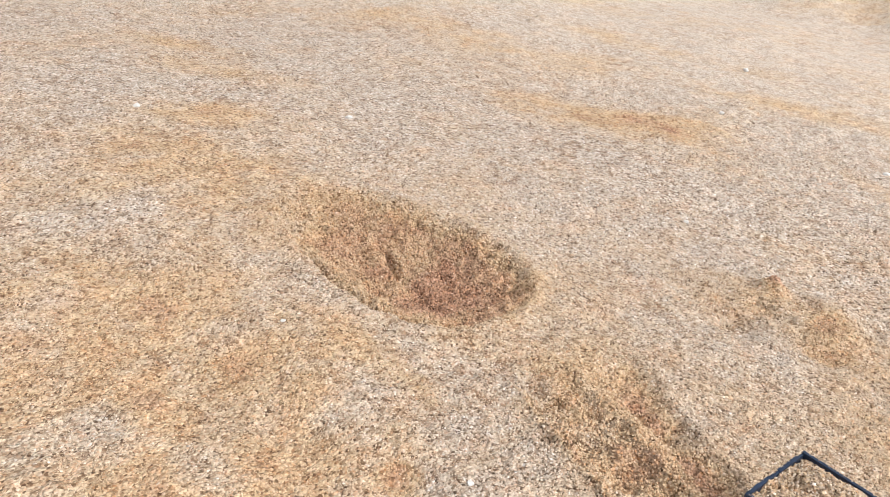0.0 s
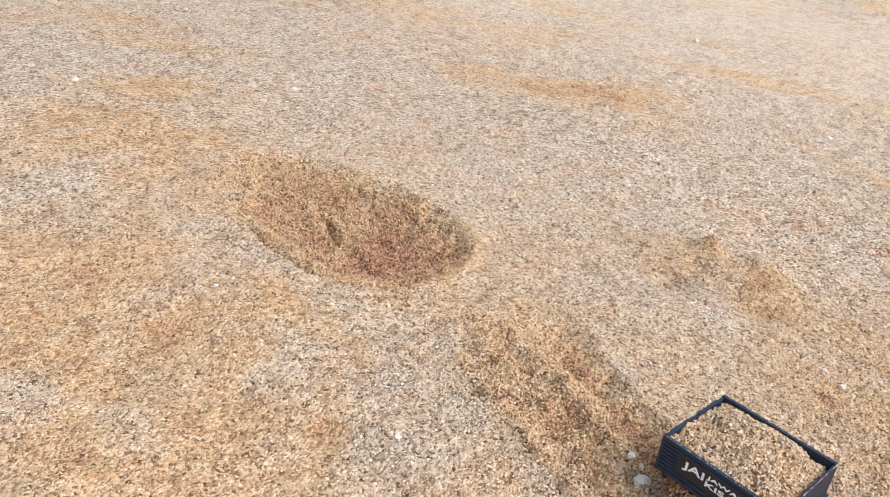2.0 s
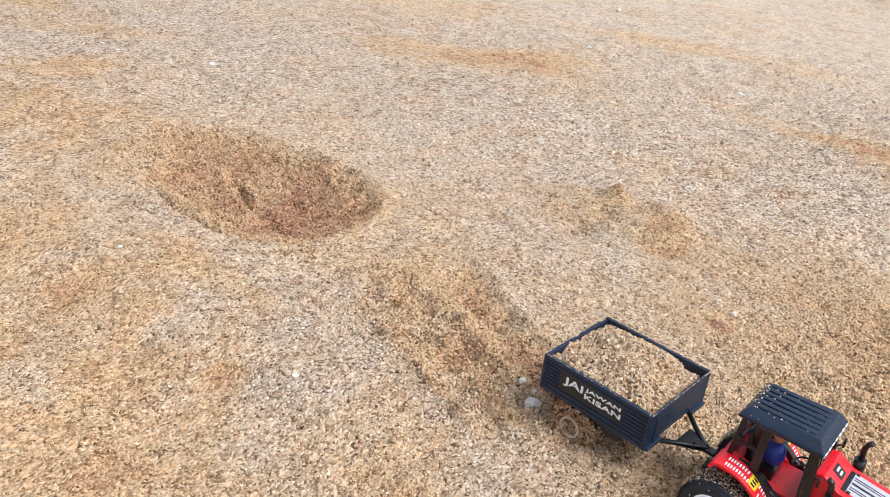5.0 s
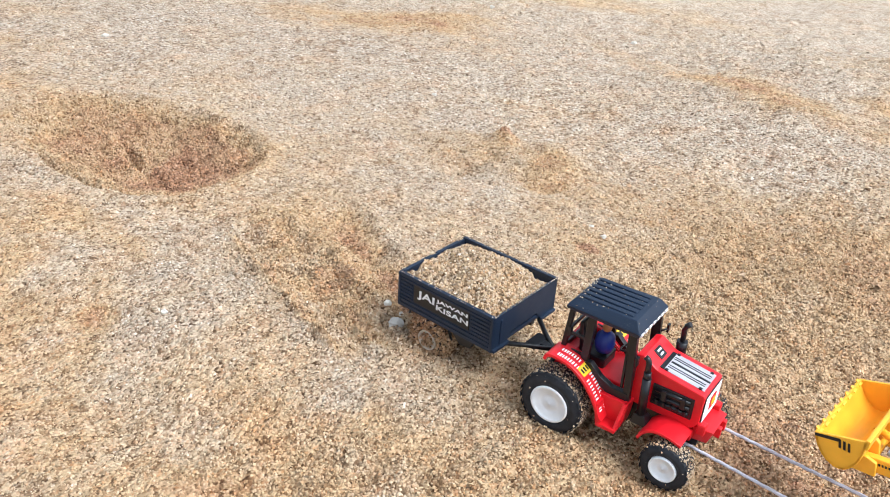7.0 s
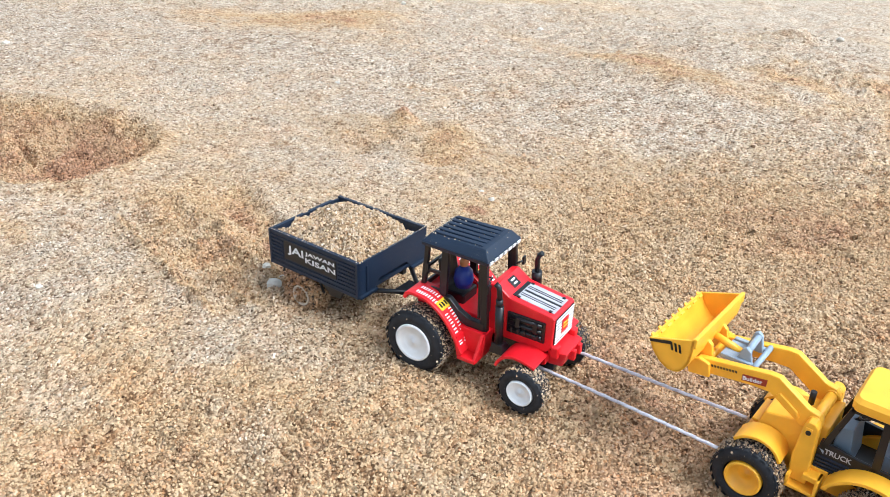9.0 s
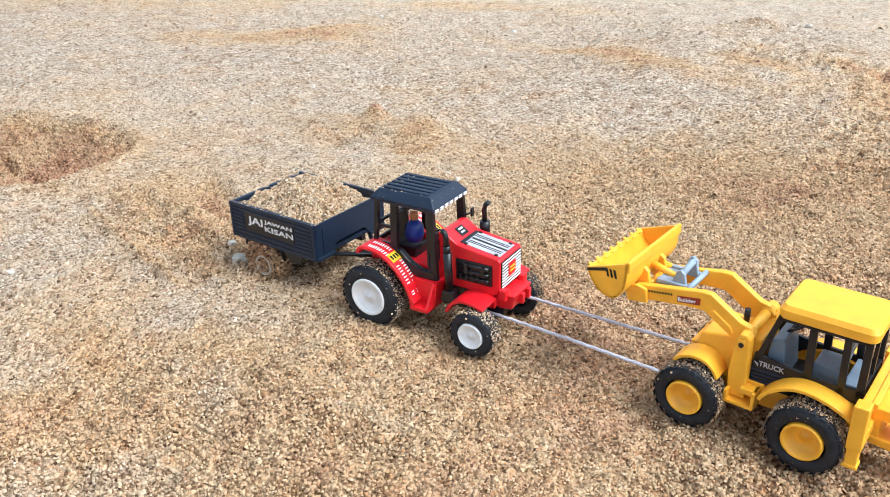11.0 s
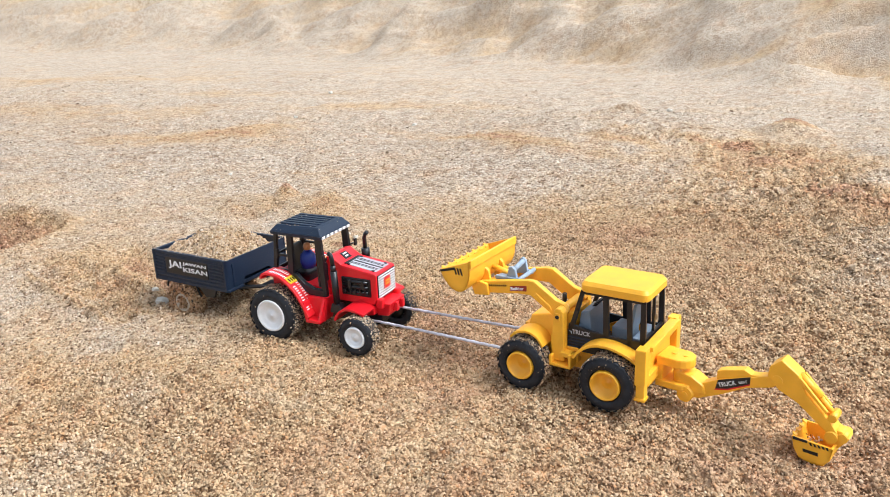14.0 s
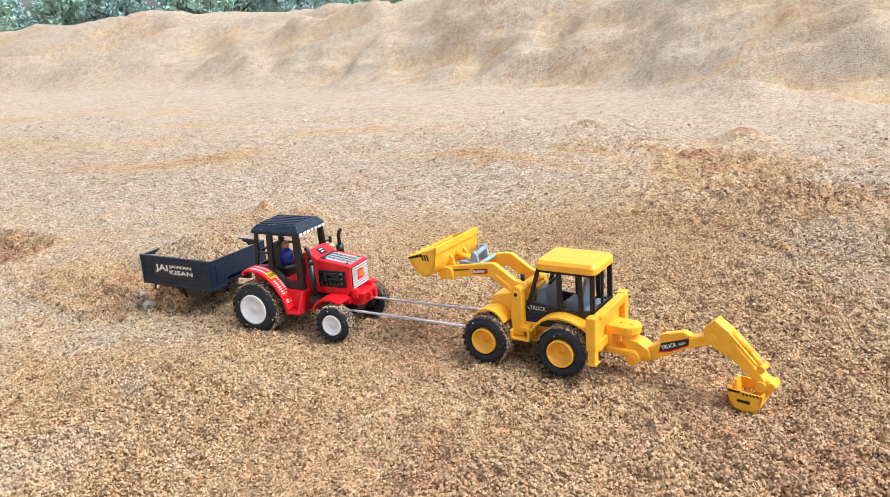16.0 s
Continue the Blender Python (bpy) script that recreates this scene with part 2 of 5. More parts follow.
def hexa(bottom, top, bev=0.0, seg=2):
    """A solid between two rings of the same number of corners, each counterclockwise seen from above."""
    bm = bmesh.new()
    lo, hi = [bm.verts.new(p) for p in bottom], [bm.verts.new(p) for p in top]
    k = len(lo)
    bm.faces.new(lo[::-1]); bm.faces.new(hi)
    for i in range(k):
        bm.faces.new((lo[i], lo[(i + 1) % k], hi[(i + 1) % k], hi[i]))
    bmesh.ops.recalc_face_normals(bm, faces=bm.faces)
    return bevelled(bm, bev, seg)


def box(x0, x1, y0, y1, z0, z1, bev=0.0006, seg=2):
    r = lambda z: [(x0, y0, z), (x1, y0, z), (x1, y1, z), (x0, y1, z)]
    return hexa(r(z0), r(z1), bev, seg)


def slab(profile, y0, y1, bev=0.0006, seg=2):
    """A profile in x and z, made thick from y0 to y1."""
    return hexa([(x, y0, z) for x, z in profile], [(x, y1, z) for x, z in profile], bev, seg)


def plan(outline, z0, z1, bev=0.0006, seg=2):
    return hexa([(x, y, z0) for x, y in outline], [(x, y, z1) for x, y in outline], bev, seg)


def spline(points, k=5):
    """Points in x and z with k times as many stretches, on a smooth curve through the given ones."""
    P = [Vector(p) for p in points]
    out = []
    for i in range(len(P) - 1):
        p0, p1, p2, p3 = P[max(i - 1, 0)], P[i], P[i + 1], P[min(i + 2, len(P) - 1)]
        for j in range(k):
            t = j / k
            out.append(tuple(0.5 * (2 * p1 + (p2 - p0) * t + (2 * p0 - 5 * p1 + 4 * p2 - p3) * t ** 2 + (3 * p1 - p0 - 3 * p2 + p3) * t ** 3)))
    return out + [tuple(P[-1])]


def strip(points, thick, y0, y1, bev=0.0005):
    """A bent plate that follows points in x and z, widened from y0 to y1."""
    pts = [Vector(p) for p in points]
    nor = []
    for i in range(len(pts)):
        d = (pts[min(i + 1, len(pts) - 1)] - pts[max(i - 1, 0)]).normalized()
        nor.append(Vector((d.y, -d.x)))
    outer = [tuple(p) for p in pts]
    inner = [tuple(p + n * thick) for p, n in zip(pts, nor)]
    return slab(outer + inner[::-1], y0, y1, bev)


def tube(points, r, seg=10):
    """A round bar along points; r is one radius or one for each point."""
    pts = [Vector(p) for p in points]
    rs = r if isinstance(r, (list, tuple)) else [r] * len(pts)
    bm = bmesh.new()
    rings = []
    up = Vector((0.13, 0.31, 0.94))
    for i, p in enumerate(pts):
        d = (pts[min(i + 1, len(pts) - 1)] - pts[max(i - 1, 0)]).normalized()
        a = d.cross(up)
        a = a.normalized() if a.length > 0.05 else d.orthogonal().normalized()
        b = d.cross(a)
        rings.append([bm.verts.new(p + (a * math.cos(t) + b * math.sin(t)) * rs[i]) for t in (2 * math.pi * k / seg for k in range(seg))])
    for u, v in zip(rings, rings[1:]):
        for k in range(seg):
            f = bm.faces.new((u[k], u[(k + 1) % seg], v[(k + 1) % seg], v[k])); f.smooth = True
    bm.faces.new(rings[0]); bm.faces.new(rings[-1][::-1])
    bmesh.ops.recalc_face_normals(bm, faces=bm.faces)
    return bm


def lathe(profile, seg=40, closed=False):
    """Turns (radius, y) pairs about the y axis."""
    bm = bmesh.new()
    rings = []
    for rad, y in profile:
        if rad < 1e-6:
            rings.append([bm.verts.new((0, y, 0))])
        else:
            rings.append([bm.verts.new((rad * math.cos(t), y, rad * math.sin(t))) for t in (2 * math.pi * k / seg for k in range(seg))])
    pairs = list(zip(rings, rings[1:])) + ([(rings[-1], rings[0])] if closed else [])
    for u, v in pairs:
        for k in range(seg):
            a, b = u[k % len(u)], u[(k + 1) % len(u)]
            c, d = v[(k + 1) % len(v)], v[k % len(v)]
            vs = []
            for q in (a, b, c, d):
                if q not in vs:
                    vs.append(q)
            if len(vs) > 2:
                f = bm.faces.new(vs); f.smooth = True
    bmesh.ops.recalc_face_normals(bm, faces=bm.faces)
    return bm


def moved(bm, m):
    bmesh.ops.transform(bm, matrix=m, verts=bm.verts)
    return bm


def flipped(bm):
    """The mirror image across the thing's long axis."""
    bmesh.ops.scale(bm, vec=(1, -1, 1), verts=bm.verts)
    bmesh.ops.reverse_faces(bm, faces=bm.faces)
    return bm


def part(name, bm, mat, parent=None, label=""):
    me = bpy.data.meshes.new(name)
    bm.to_mesh(me); bm.free()
    me.materials.append(mat)
    ob = new(name, me)
    if parent:
        ob.parent = parent
    return tagged(ob, label)


def writing(name, text, width, height, m, mat, parent, label="", bold=0.0):
    """Raised lettering in the built-in font, width by height, its lower left corner at the pose m."""
    cu = bpy.data.curves.new(name, "FONT")
    cu.body, cu.size, cu.extrude, cu.offset = text, 1.0, 0.012, bold
    cu.resolution_u = 3
    ob = bpy.data.objects.new(name, cu)
    scene.collection.objects.link(ob)
    bpy.context.view_layer.update()
    me = bpy.data.meshes.new_from_object(ob.evaluated_get(bpy.context.evaluated_depsgraph_get()))
    bpy.data.objects.remove(ob)
    co = np.empty(len(me.vertices) * 3); me.vertices.foreach_get("co", co)
    co = co.reshape(-1, 3)
    lo, hi = co.min(0), co.max(0)
    me.transform(m @ Matrix.Diagonal((width / (hi[0] - lo[0]), height / (hi[1] - lo[1]), 0.012, 1)) @ Matrix.Translation((-lo[0], -lo[1], 0)))
    me.materials.clear(); me.materials.append(mat)
    ob = new(name, me)
    ob.parent = parent
    return tagged(ob, label)


# ---- the lie of the land ----
rng = np.random.default_rng(7)
LATTICE = rng.random((256, 256))


def smooth_noise(x, y, size, shift=0):
    """Smooth noise from -1 to 1 with features of that size in metres."""
    u, v = np.asarray(x) / size + 37.3 + shift * 5.77, np.asarray(y) / size + 11.9 + shift * 3.31
    i, j = np.floor(u).astype(int), np.floor(v).astype(int)
    f, g = u - i, v - j
    f, g = f * f * (3 - 2 * f), g * g * (3 - 2 * g)
    q = lambda a, b: LATTICE[a % 256, b % 256]
    return 2 * ((q(i, j) * (1 - f) + q(i + 1, j) * f) * (1 - g) + (q(i, j + 1) * (1 - f) + q(i + 1, j + 1) * f) * g) - 1


def step(a, b, x):
    t = np.clip((x - a) / (b - a), 0, 1)
    return t * t * (3 - 2 * t)


def blob(x, y, cx, cy, rx, ry, turn=0.0):
    c, s = math.cos(radians(turn)), math.sin(radians(turn))
    u, v = (x - cx) * c + (y - cy) * s, -(x - cx) * s + (y - cy) * c
    return np.exp(-((u / rx) ** 2 + (v / ry) ** 2))


def off_line(x, y, a, b):
    """Distance across a line from a to b, and how far along it (0 to 1)."""
    d = np.array(b) - np.array(a)
    n = np.hypot(*d)
    u = ((x - a[0]) * d[0] + (y - a[1]) * d[1]) / n
    return (-(x - a[0]) * d[1] + (y - a[1]) * d[0]) / n, u / n


def hollow(x, y):
    """The scooped hollow: distance from its deepest place as a share of the way to the rim, and the bearing in degrees."""
    dx, dy = x + 0.70, y - 0.165
    turn = np.degrees(np.arctan2(dy, dx)) % 360
    rim = np.interp(turn, (0, 36, 75, 118, 147, 167, 180, 194, 210, 229, 250, 281, 329, 360), (0.115, 0.118, 0.118, 0.140, 0.215, 0.310, 0.385, 0.34, 0.24, 0.19, 0.150, 0.130, 0.118, 0.115))
    return np.hypot(dx, dy) / rim * (1 + 0.07 * smooth_noise(x, y, 0.09, 4) + 0.06 * smooth_noise(x, y, 0.03, 5)), turn


def bank(x, y):
    """The bank behind the flat: 0 at its foot and about 1 at its crest, the rain-washed rills down it, and where they are deep."""
    q = (y - 2.22 + 0.33 * np.maximum(x, -2.3) + 0.08 * np.minimum(x + 2.3, 0)) / 1.05 + 0.10 * smooth_noise(x, y, 0.9, 7) + 0.05 * smooth_noise(x, y, 0.35, 8)
    lean = (x - 0.33 * y) / 1.05 - 1.25 * q + 0.10 * smooth_noise(x, y, 0.5, 17)
    rills = 0.9 * np.abs(smooth_noise(lean, q * 0.75, 0.42, 9)) + 0.35 * np.abs(smooth_noise(lean, q * 0.8, 0.17, 10)) + 0.20 * smooth_noise(x, y, 0.18, 18)
    return q, rills, 0.5 + 0.5 * smooth_noise(x, y, 0.7, 19)


def tracks(x, y):
    """Where the trailer was dragged: -1 to 1 across the tracks, 0 to 1 along them."""
    d, t = off_line(x, y, (-0.465, 0.140), (-0.237, 0.046))
    return (d + 0.005 * smooth_noise(x, y, 0.06, 8)) / (0.085 - 0.014 * t), t


def coarse(x, y):
    """How crumbled the sand is: 1 where it is churned and clotted."""
    c = 0.95 * step(0.95, 0.25, np.hypot((x - 0.50) / 0.95, (y - 0.28)))
    c = np.maximum(c, 0.9 * step(0.02, -0.22, y - 0.10 * x) * step(-0.45, 0.0, x) * step(-1.3, -0.5, y) * step(1.9, 1.1, x))
    c = np.maximum(c, 0.95 * step(1.1, 0.9, hollow(x, y)[0]))
    c = np.maximum(c, 0.8 * blob(x, y, -0.33, 0.07, 0.20, 0.11, -15))
    c = np.maximum(c, 0.6 * blob(x, y, -0.36, 0.52, 0.15, 0.10, 20))
    c = np.maximum(c, 1.1 * blob(x, y, 0.52, 0.82, 0.34, 0.24, -35))
    c = np.maximum(c, 0.8 * blob(x, y, 0.30, 1.13, 0.34, 0.09, -18))
    return np.clip(c * (0.8 + 0.5 * smooth_noise(x, y, 0.16, 3)) + 0.10, 0, 1)


# how brown the sand is: damp, plus painted shade in the hollow and ruts
def damp_and_shade(x, y):
    d = 0.56 * step(1.12, 0.45, np.hypot((x - 0.50) / 0.88, (y - 0.25) / 0.85)) * step(1.5, 0.35, x + 0.4 * y)
    d = np.maximum(d, 0.60 * step(0.06, -0.16, y - 0.10 * x) * step(-0.30, 0.12, x) * step(-1.4, -0.5, y + 0.2 * smooth_noise(x, y, 0.3, 51)) * step(2.0, 1.1, x + 0.2 * smooth_noise(x, y, 0.3, 52)))
    for cx, cy, rx, ry, turn, a in ((-0.74, 0.160, 0.18, 0.12, 10, 0.84), (-0.33, 0.085, 0.17, 0.09, -24, 0.55), (-1.05, 1.00, 0.27, 0.10, 28, 0.75),
                                    (-0.37, 0.53, 0.13, 0.07, 15, 0.5), (-0.415, 0.585, 0.022, 0.015, 0, 0.95), (-0.285, 0.50, 0.045, 0.026, 20, 0.45), (-0.15, 1.06, 0.30, 0.05, -14, 0.75), (0.40, 1.05, 0.30, 0.22, -35, 0.52), (0.54, 0.80, 0.26, 0.15, -35, 0.74), (0.33, 1.13, 0.30, 0.05, -18, 0.70), (0.12, 1.10, 0.12, 0.04, -10, 0.65), (0.22, 2.40, 0.09, 0.05, 0, 0.75), (0.42, 2.62, 0.09, 0.06, 30, 0.8), (0.50, 2.85, 0.25, 0.25, 0, 0.55),
                                    (-0.87, -0.21, 0.15, 0.05, 15, 0.6), (-1.45, 0.21, 0.16, 0.07, 40, 0.5), (-1.68, 0.39, 0.16, 0.05, 30, 0.42),
                                    (-1.95, 0.41, 0.14, 0.05, 30, 0.42), (-0.444, -0.145, 0.045, 0.028, 10, 0.66), (-0.495, -0.217, 0.03, 0.025, 0, 0.6),
                                    (-0.80, 1.55, 0.32, 0.09, 20, 0.42), (-1.70, 1.20, 0.45, 0.14, 20, 0.42), (-0.129, 0.335, 0.022, 0.016, 0, 1.1),
                                    (-1.30, 0.05, 0.30, 0.10, 30, 0.35), (-0.65, -0.05, 0.25, 0.05, 0, 0.35), (0.42, 1.33, 0.05, 0.02, 0, 1.0),
                                    (-0.70, -0.26, 0.50, 0.24, 0, 0.50), (-0.05, -0.18, 0.36, 0.16, 0, 0.52), (-1.15, 0.00, 0.30, 0.22, 20, 0.38), (-2.6, 1.9, 0.9, 0.16, 15, 0.36), (-1.5, 1.7, 0.5, 0.08, 10, 0.32)):
        d = np.maximum(d, a * blob(x, y, cx, cy, rx, ry, turn) * (1 + 0.5 * smooth_noise(x, y, 0.05, 9)))
    # the hollow: damp sand, darkened further in place of shade on its walls
    d = np.maximum(d, 0.64 * step(1.20, 0.72, hollow(x, y)[0]))
    e, t = tracks(x, y)
    # damp sand turned up in the tracks, with the rut walls' shade painted along
    turned_and_shaded = 0.40 * step(1.2, 0.9, np.abs(e)) + 0.42 * np.exp(-((e - 0.66) / 0.20) ** 2) + 0.34 * np.exp(-((e + 0.30) / 0.13) ** 2) + 0.40 * np.exp(-((e + 1.0) / 0.07) ** 2)
    d = np.maximum(d, turned_and_shaded * (0.85 + 0.3 * smooth_noise(x, y, 0.03, 53)) * step(-0.10, 0.25, t) * step(1.45, 1.15, t))
    # the bank turns browner and darker in patches and deeper in its rills
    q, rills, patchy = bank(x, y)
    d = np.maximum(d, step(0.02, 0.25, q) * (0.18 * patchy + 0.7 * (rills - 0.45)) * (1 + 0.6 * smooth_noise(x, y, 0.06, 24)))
    return np.clip(d + 0.09 * step(1.6, 0.6, y) + 0.15 * smooth_noise(x, y, 0.22, 5) + 0.08 * smooth_noise(x, y, 0.06, 6), 0, 1)


def land(x, y):
    """The ground's broad shape: the flat, its hollows and tracks, and the bank behind."""
    z = -0.030 * blob(x, y, -0.12, 0.58, 0.45, 0.24) + 0.010 * blob(x, y, -0.26, 0.03, 0.13, 0.10) - 0.018 * step(-0.10, -0.22, y) * step(0.45, 0.15, x)
    z = z + 0.024 * blob(x, y, 0.05, 1.30, 0.40, 0.25) - 0.02 * blob(x, y, -1.15, 0.98, 0.25, 0.2) - 0.006 * blob(x, y, 0.48, -0.02, 0.14, 0.12) - 0.009 * blob(x, y, 0.550, 0.004, 0.05, 0.05)
    far = step(0.7, 2.0, y)
    z = z + (0.004 + 0.012 * far) * smooth_noise(x, y, 0.45, 1) + 0.0030 * smooth_noise(x, y, 0.12, 2)
    # the scooped hollow, steep on the side of the flat and long and shallow on the other
    rad, turn = hollow(x, y)
    inside = step(1.05, 0.80, rad)
    z = z + inside * (0.009 * (clods(x, y, 0.034, 31) - 0.45) + 0.007 * (clods(x, y, 0.015, 32) - 0.4))
    z = z - 0.066 * np.clip(1.0 - rad, 0, 1) * (1 - 0.25 * np.clip(1.0 - rad, 0, 1)) + 0.006 * np.exp(-((rad - 1.07) / 0.12) ** 2)
    ledge = step(205, 225, turn) * step(300, 275, turn)
    z = z + ledge * (0.010 * np.exp(-((rad - 0.84) / 0.06) ** 2) - 0.013 * np.exp(-((rad - 0.955) / 0.035) ** 2))
    # slipped tongues of sand on its near slope, each with a small scarp
    for a, b, w, h in (((-0.895, 0.185), (-0.775, 0.143), 0.0075, 0.020), ((-0.885, 0.160), (-0.765, 0.122), 0.012, -0.014), ((-0.80, 0.158), (-0.70, 0.138), 0.006, 0.008),
                       ((-0.84, 0.085), (-0.70, 0.070), 0.007, 0.007), ((-0.66, 0.235), (-0.60, 0.245), 0.009, -0.006)):
        d, t = off_line(x, y, a, b)
        d = d + 0.004 * smooth_noise(x, y, 0.03, 35)
        z = z - h * np.exp(-(d / w) ** 2) * step(-0.05, 0.2, t) * step(1.08, 0.8, t)
    # the trailer's tracks: a sunken band with two ruts, a crumbled ridge between them and a raised lip on either side
    e, t = tracks(x, y)
    along = step(-0.10, 0.25, t) * step(1.45, 1.15, t)
    rough = 0.65 + 0.55 * smooth_noise(x, y, 0.035, 33)
    z = z - along * 0.005 * step(1.2, 0.85, np.abs(e))
    z = z - along * 0.009 * (np.exp(-((e - 0.62) / 0.26) ** 2) + 0.8 * np.exp(-((e + 0.55) / 0.26) ** 2))
    z = z + along * (0.015 * np.exp(-((e - 0.06) / 0.16) ** 2) + 0.014 * np.exp(-((e + 1.02) / 0.08) ** 2) + 0.008 * np.exp(-((e - 1.12) / 0.12) ** 2) + 0.006 * np.exp(-((e + 0.40) / 0.07) ** 2)) * rough
    z = z + along * step(1.2, 0.9, np.abs(e)) * 0.007 * (clods(x, y, 0.017, 36) - 0.4)
    z = z + blob(x, y, -0.36, 0.53, 0.13, 0.09, 15) * 0.015 * (clods(x, y, 0.05, 34) - 0.35)
    # small heaps and scuffs
    for cx, cy, r, h in ((-0.415, 0.58, 0.022, 0.022), (-0.40, 0.445, 0.040, -0.018), (-0.325, 0.60, 0.045, 0.020), (-0.29, 0.485, 0.035, -0.018), (-0.36, 0.52, 0.05, 0.008),
                         (-0.49, 0.50, 0.035, 0.007), (-0.444, -0.145, 0.028, -0.006), (0.03, 1.40, 0.045, 0.030), (0.42, 1.33, 0.05, 0.028), (-0.20, 1.06, 0.10, 0.012),
                         (0.29, 0.80, 0.14, 0.016), (0.52, 0.72, 0.13, 0.018), (-0.05, 1.00, 0.10, 0.010), (0.34, 2.15, 0.10, 0.05), (-0.150, 0.045, 0.020, 0.004), (-0.13, 0.11, 0.03, 0.004),
                         (-3.1, 2.85, 0.08, 0.02), (-2.7, 2.8, 0.10, 0.02), (0.60, 0.30, 0.10, 0.008)):
        z = z + h * blob(x, y, cx, cy, r, r * 0.8)
    # the bank
    q, rills, patchy = bank(x, y)
    slope = step(0.0, 1.15, q)
    z = z + slope * (0.42 + 0.03 * smooth_noise(x, y, 1.1, 11) + 0.06 * step(-0.5, 1.5, x)) - 0.17 * (rills - 0.45) * (0.5 + 0.9 * patchy) * step(0.02, 0.35, q) * step(1.5, 0.7, q)
    z = z + 0.022 * step(0.05, 0.3, q) * (clods(x, y, 0.15, 7) - 0.4) * patchy + step(0.0, 0.2, q) * (0.020 * smooth_noise(x, y, 0.24, 22) + 0.010 * smooth_noise(x, y, 0.11, 23))
    z = z - 0.45 * step(1.8, 6.0, q)
    return z


def clods(x, y, size, shift=0):
    """Rounded lumps of that size packed side by side: 0 in the gaps, up to 1 on the lumps."""
    u, v = np.asarray(x) / size + 61.0 + 7.1 * shift, np.asarray(y) / size + 83.0 + 3.7 * shift
    i, j = np.floor(u).astype(int), np.floor(v).astype(int)
    best = np.zeros(np.shape(u))
    for di in (-1, 0, 1):
        for dj in (-1, 0, 1):
            a, b = i + di, j + dj
            px, py, h = a + LATTICE[(a * 3 + shift) % 256, (b * 5) % 256], b + LATTICE[(a * 7) % 256, (b * 3 + 11 + shift) % 256], LATTICE[(a * 5 + 31) % 256, (b * 7 + 17) % 256]
            rad = 0.45 + 0.40 * h
            d2 = ((u - px) ** 2 + (v - py) ** 2) / (rad * rad)
            best = np.maximum(best, np.sqrt(np.clip(1 - d2, 0, 1)) * (0.35 + 0.65 * h))
    return best


def crumbs(x, y):
    """Fine unevenness of the surface, clotted where the sand is churned."""
    c = coarse(x, y)
    f = 0.0022 * smooth_noise(x, y, 0.013, 12) + 0.0056 * (clods(x, y, 0.0125, 13) - 0.35) + 0.0035 * (clods(x, y, 0.0075, 15) - 0.4)
    # here and there a crumb has rolled away and left a pit
    f = f - 0.006 * step(0.55, 0.85, clods(x, y, 0.026, 16)) * step(0.35, 0.7, c)
    g = 0.0022 * smooth_noise(x, y, 0.028, 14)
    far = step(0.7, 1.3, y)
    churned = 1.2 * blob(x, y, 0.52, 0.84, 0.32, 0.26, -35) + 0.6 * blob(x, y, 0.30, 1.13, 0.32, 0.08, -18)
    f = f + churned * (0.014 * (clods(x, y, 0.030, 41) - 0.45) + 0.009 * (clods(x, y, 0.015, 42) - 0.4))
    speck = step(0.80, 0.98, clods(x, y, 0.030, 4)) * 0.004
    return (0.25 + 0.75 * c) * f + (0.5 + c) * g - 0.0035 * c + far * (0.006 * clods(x, y, 0.05, 5) * step(2.6, 1.6, y) + 0.004 * clods(x, y, 0.024, 6) * step(1.7, 1.0, y)) + (1 - c) * speck


def ground_height(x, y):
    return land(x, y) + crumbs(x, y)


def axis(lo, hi, fine, *stretches):
    """Grid lines: even from lo to hi, then wider and wider. Each stretch: (end, growth), below lo or above hi."""
    low, high = [], []
    for line, edge, sign in ((high, hi, 1), (low, lo, -1)):
        s, p = fine, edge
        for end, grow in stretches:
            if (end - edge) * sign > 0:
                while (end - p) * sign > 0:
                    s = min(s * grow, 30); p += sign * s; line.append(p)
    return np.array(low[::-1] + list(np.arange(lo, hi + fine / 2, fine)) + high)


def sheet(name, xs, ys, height):
    gx, gy = np.meshgrid(xs, ys)
    co = np.stack([gx, gy, height(gx, gy)], -1).reshape(-1, 3)
    k = np.arange(len(xs) * len(ys)).reshape(len(ys), len(xs))
    quads = np.stack([k[:-1, :-1], k[:-1, 1:], k[1:, 1:], k[1:, :-1]], -1).reshape(-1, 4)
    me = raw_mesh(name, co, quads)
    damp = damp_and_shade(co[:, 0], co[:, 1])
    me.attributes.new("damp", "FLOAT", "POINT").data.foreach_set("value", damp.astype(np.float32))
    return me


def raw_mesh(name, co, faces, smooth=True):
    me = bpy.data.meshes.new(name)
    n, k = faces.shape
    me.vertices.add(len(co)); me.vertices.foreach_set("co", np.asarray(co, np.float32).ravel())
    me.loops.add(n * k); me.loops.foreach_set("vertex_index", faces.astype(np.int32).ravel())
    me.polygons.add(n); me.polygons.foreach_set("loop_start", np.arange(0, n * k, k, dtype=np.int32))
    me.polygons.foreach_set("use_smooth", np.full(n, smooth))
    me.update(calc_edges=True)
    return me


RING = np.stack([np.cos(np.arange(5) * 2 * np.pi / 5), np.sin(np.arange(5) * 2 * np.pi / 5), np.full(5, -0.35)], -1)
DOME = np.concatenate([RING, [(0, 0, 0.85)]])
DOME_F = np.array([(k, (k + 1) % 5, 5) for k in range(5)])
KNOB = np.concatenate([RING * (1, 1, 0.7), [(0, 0, 1.05)]])


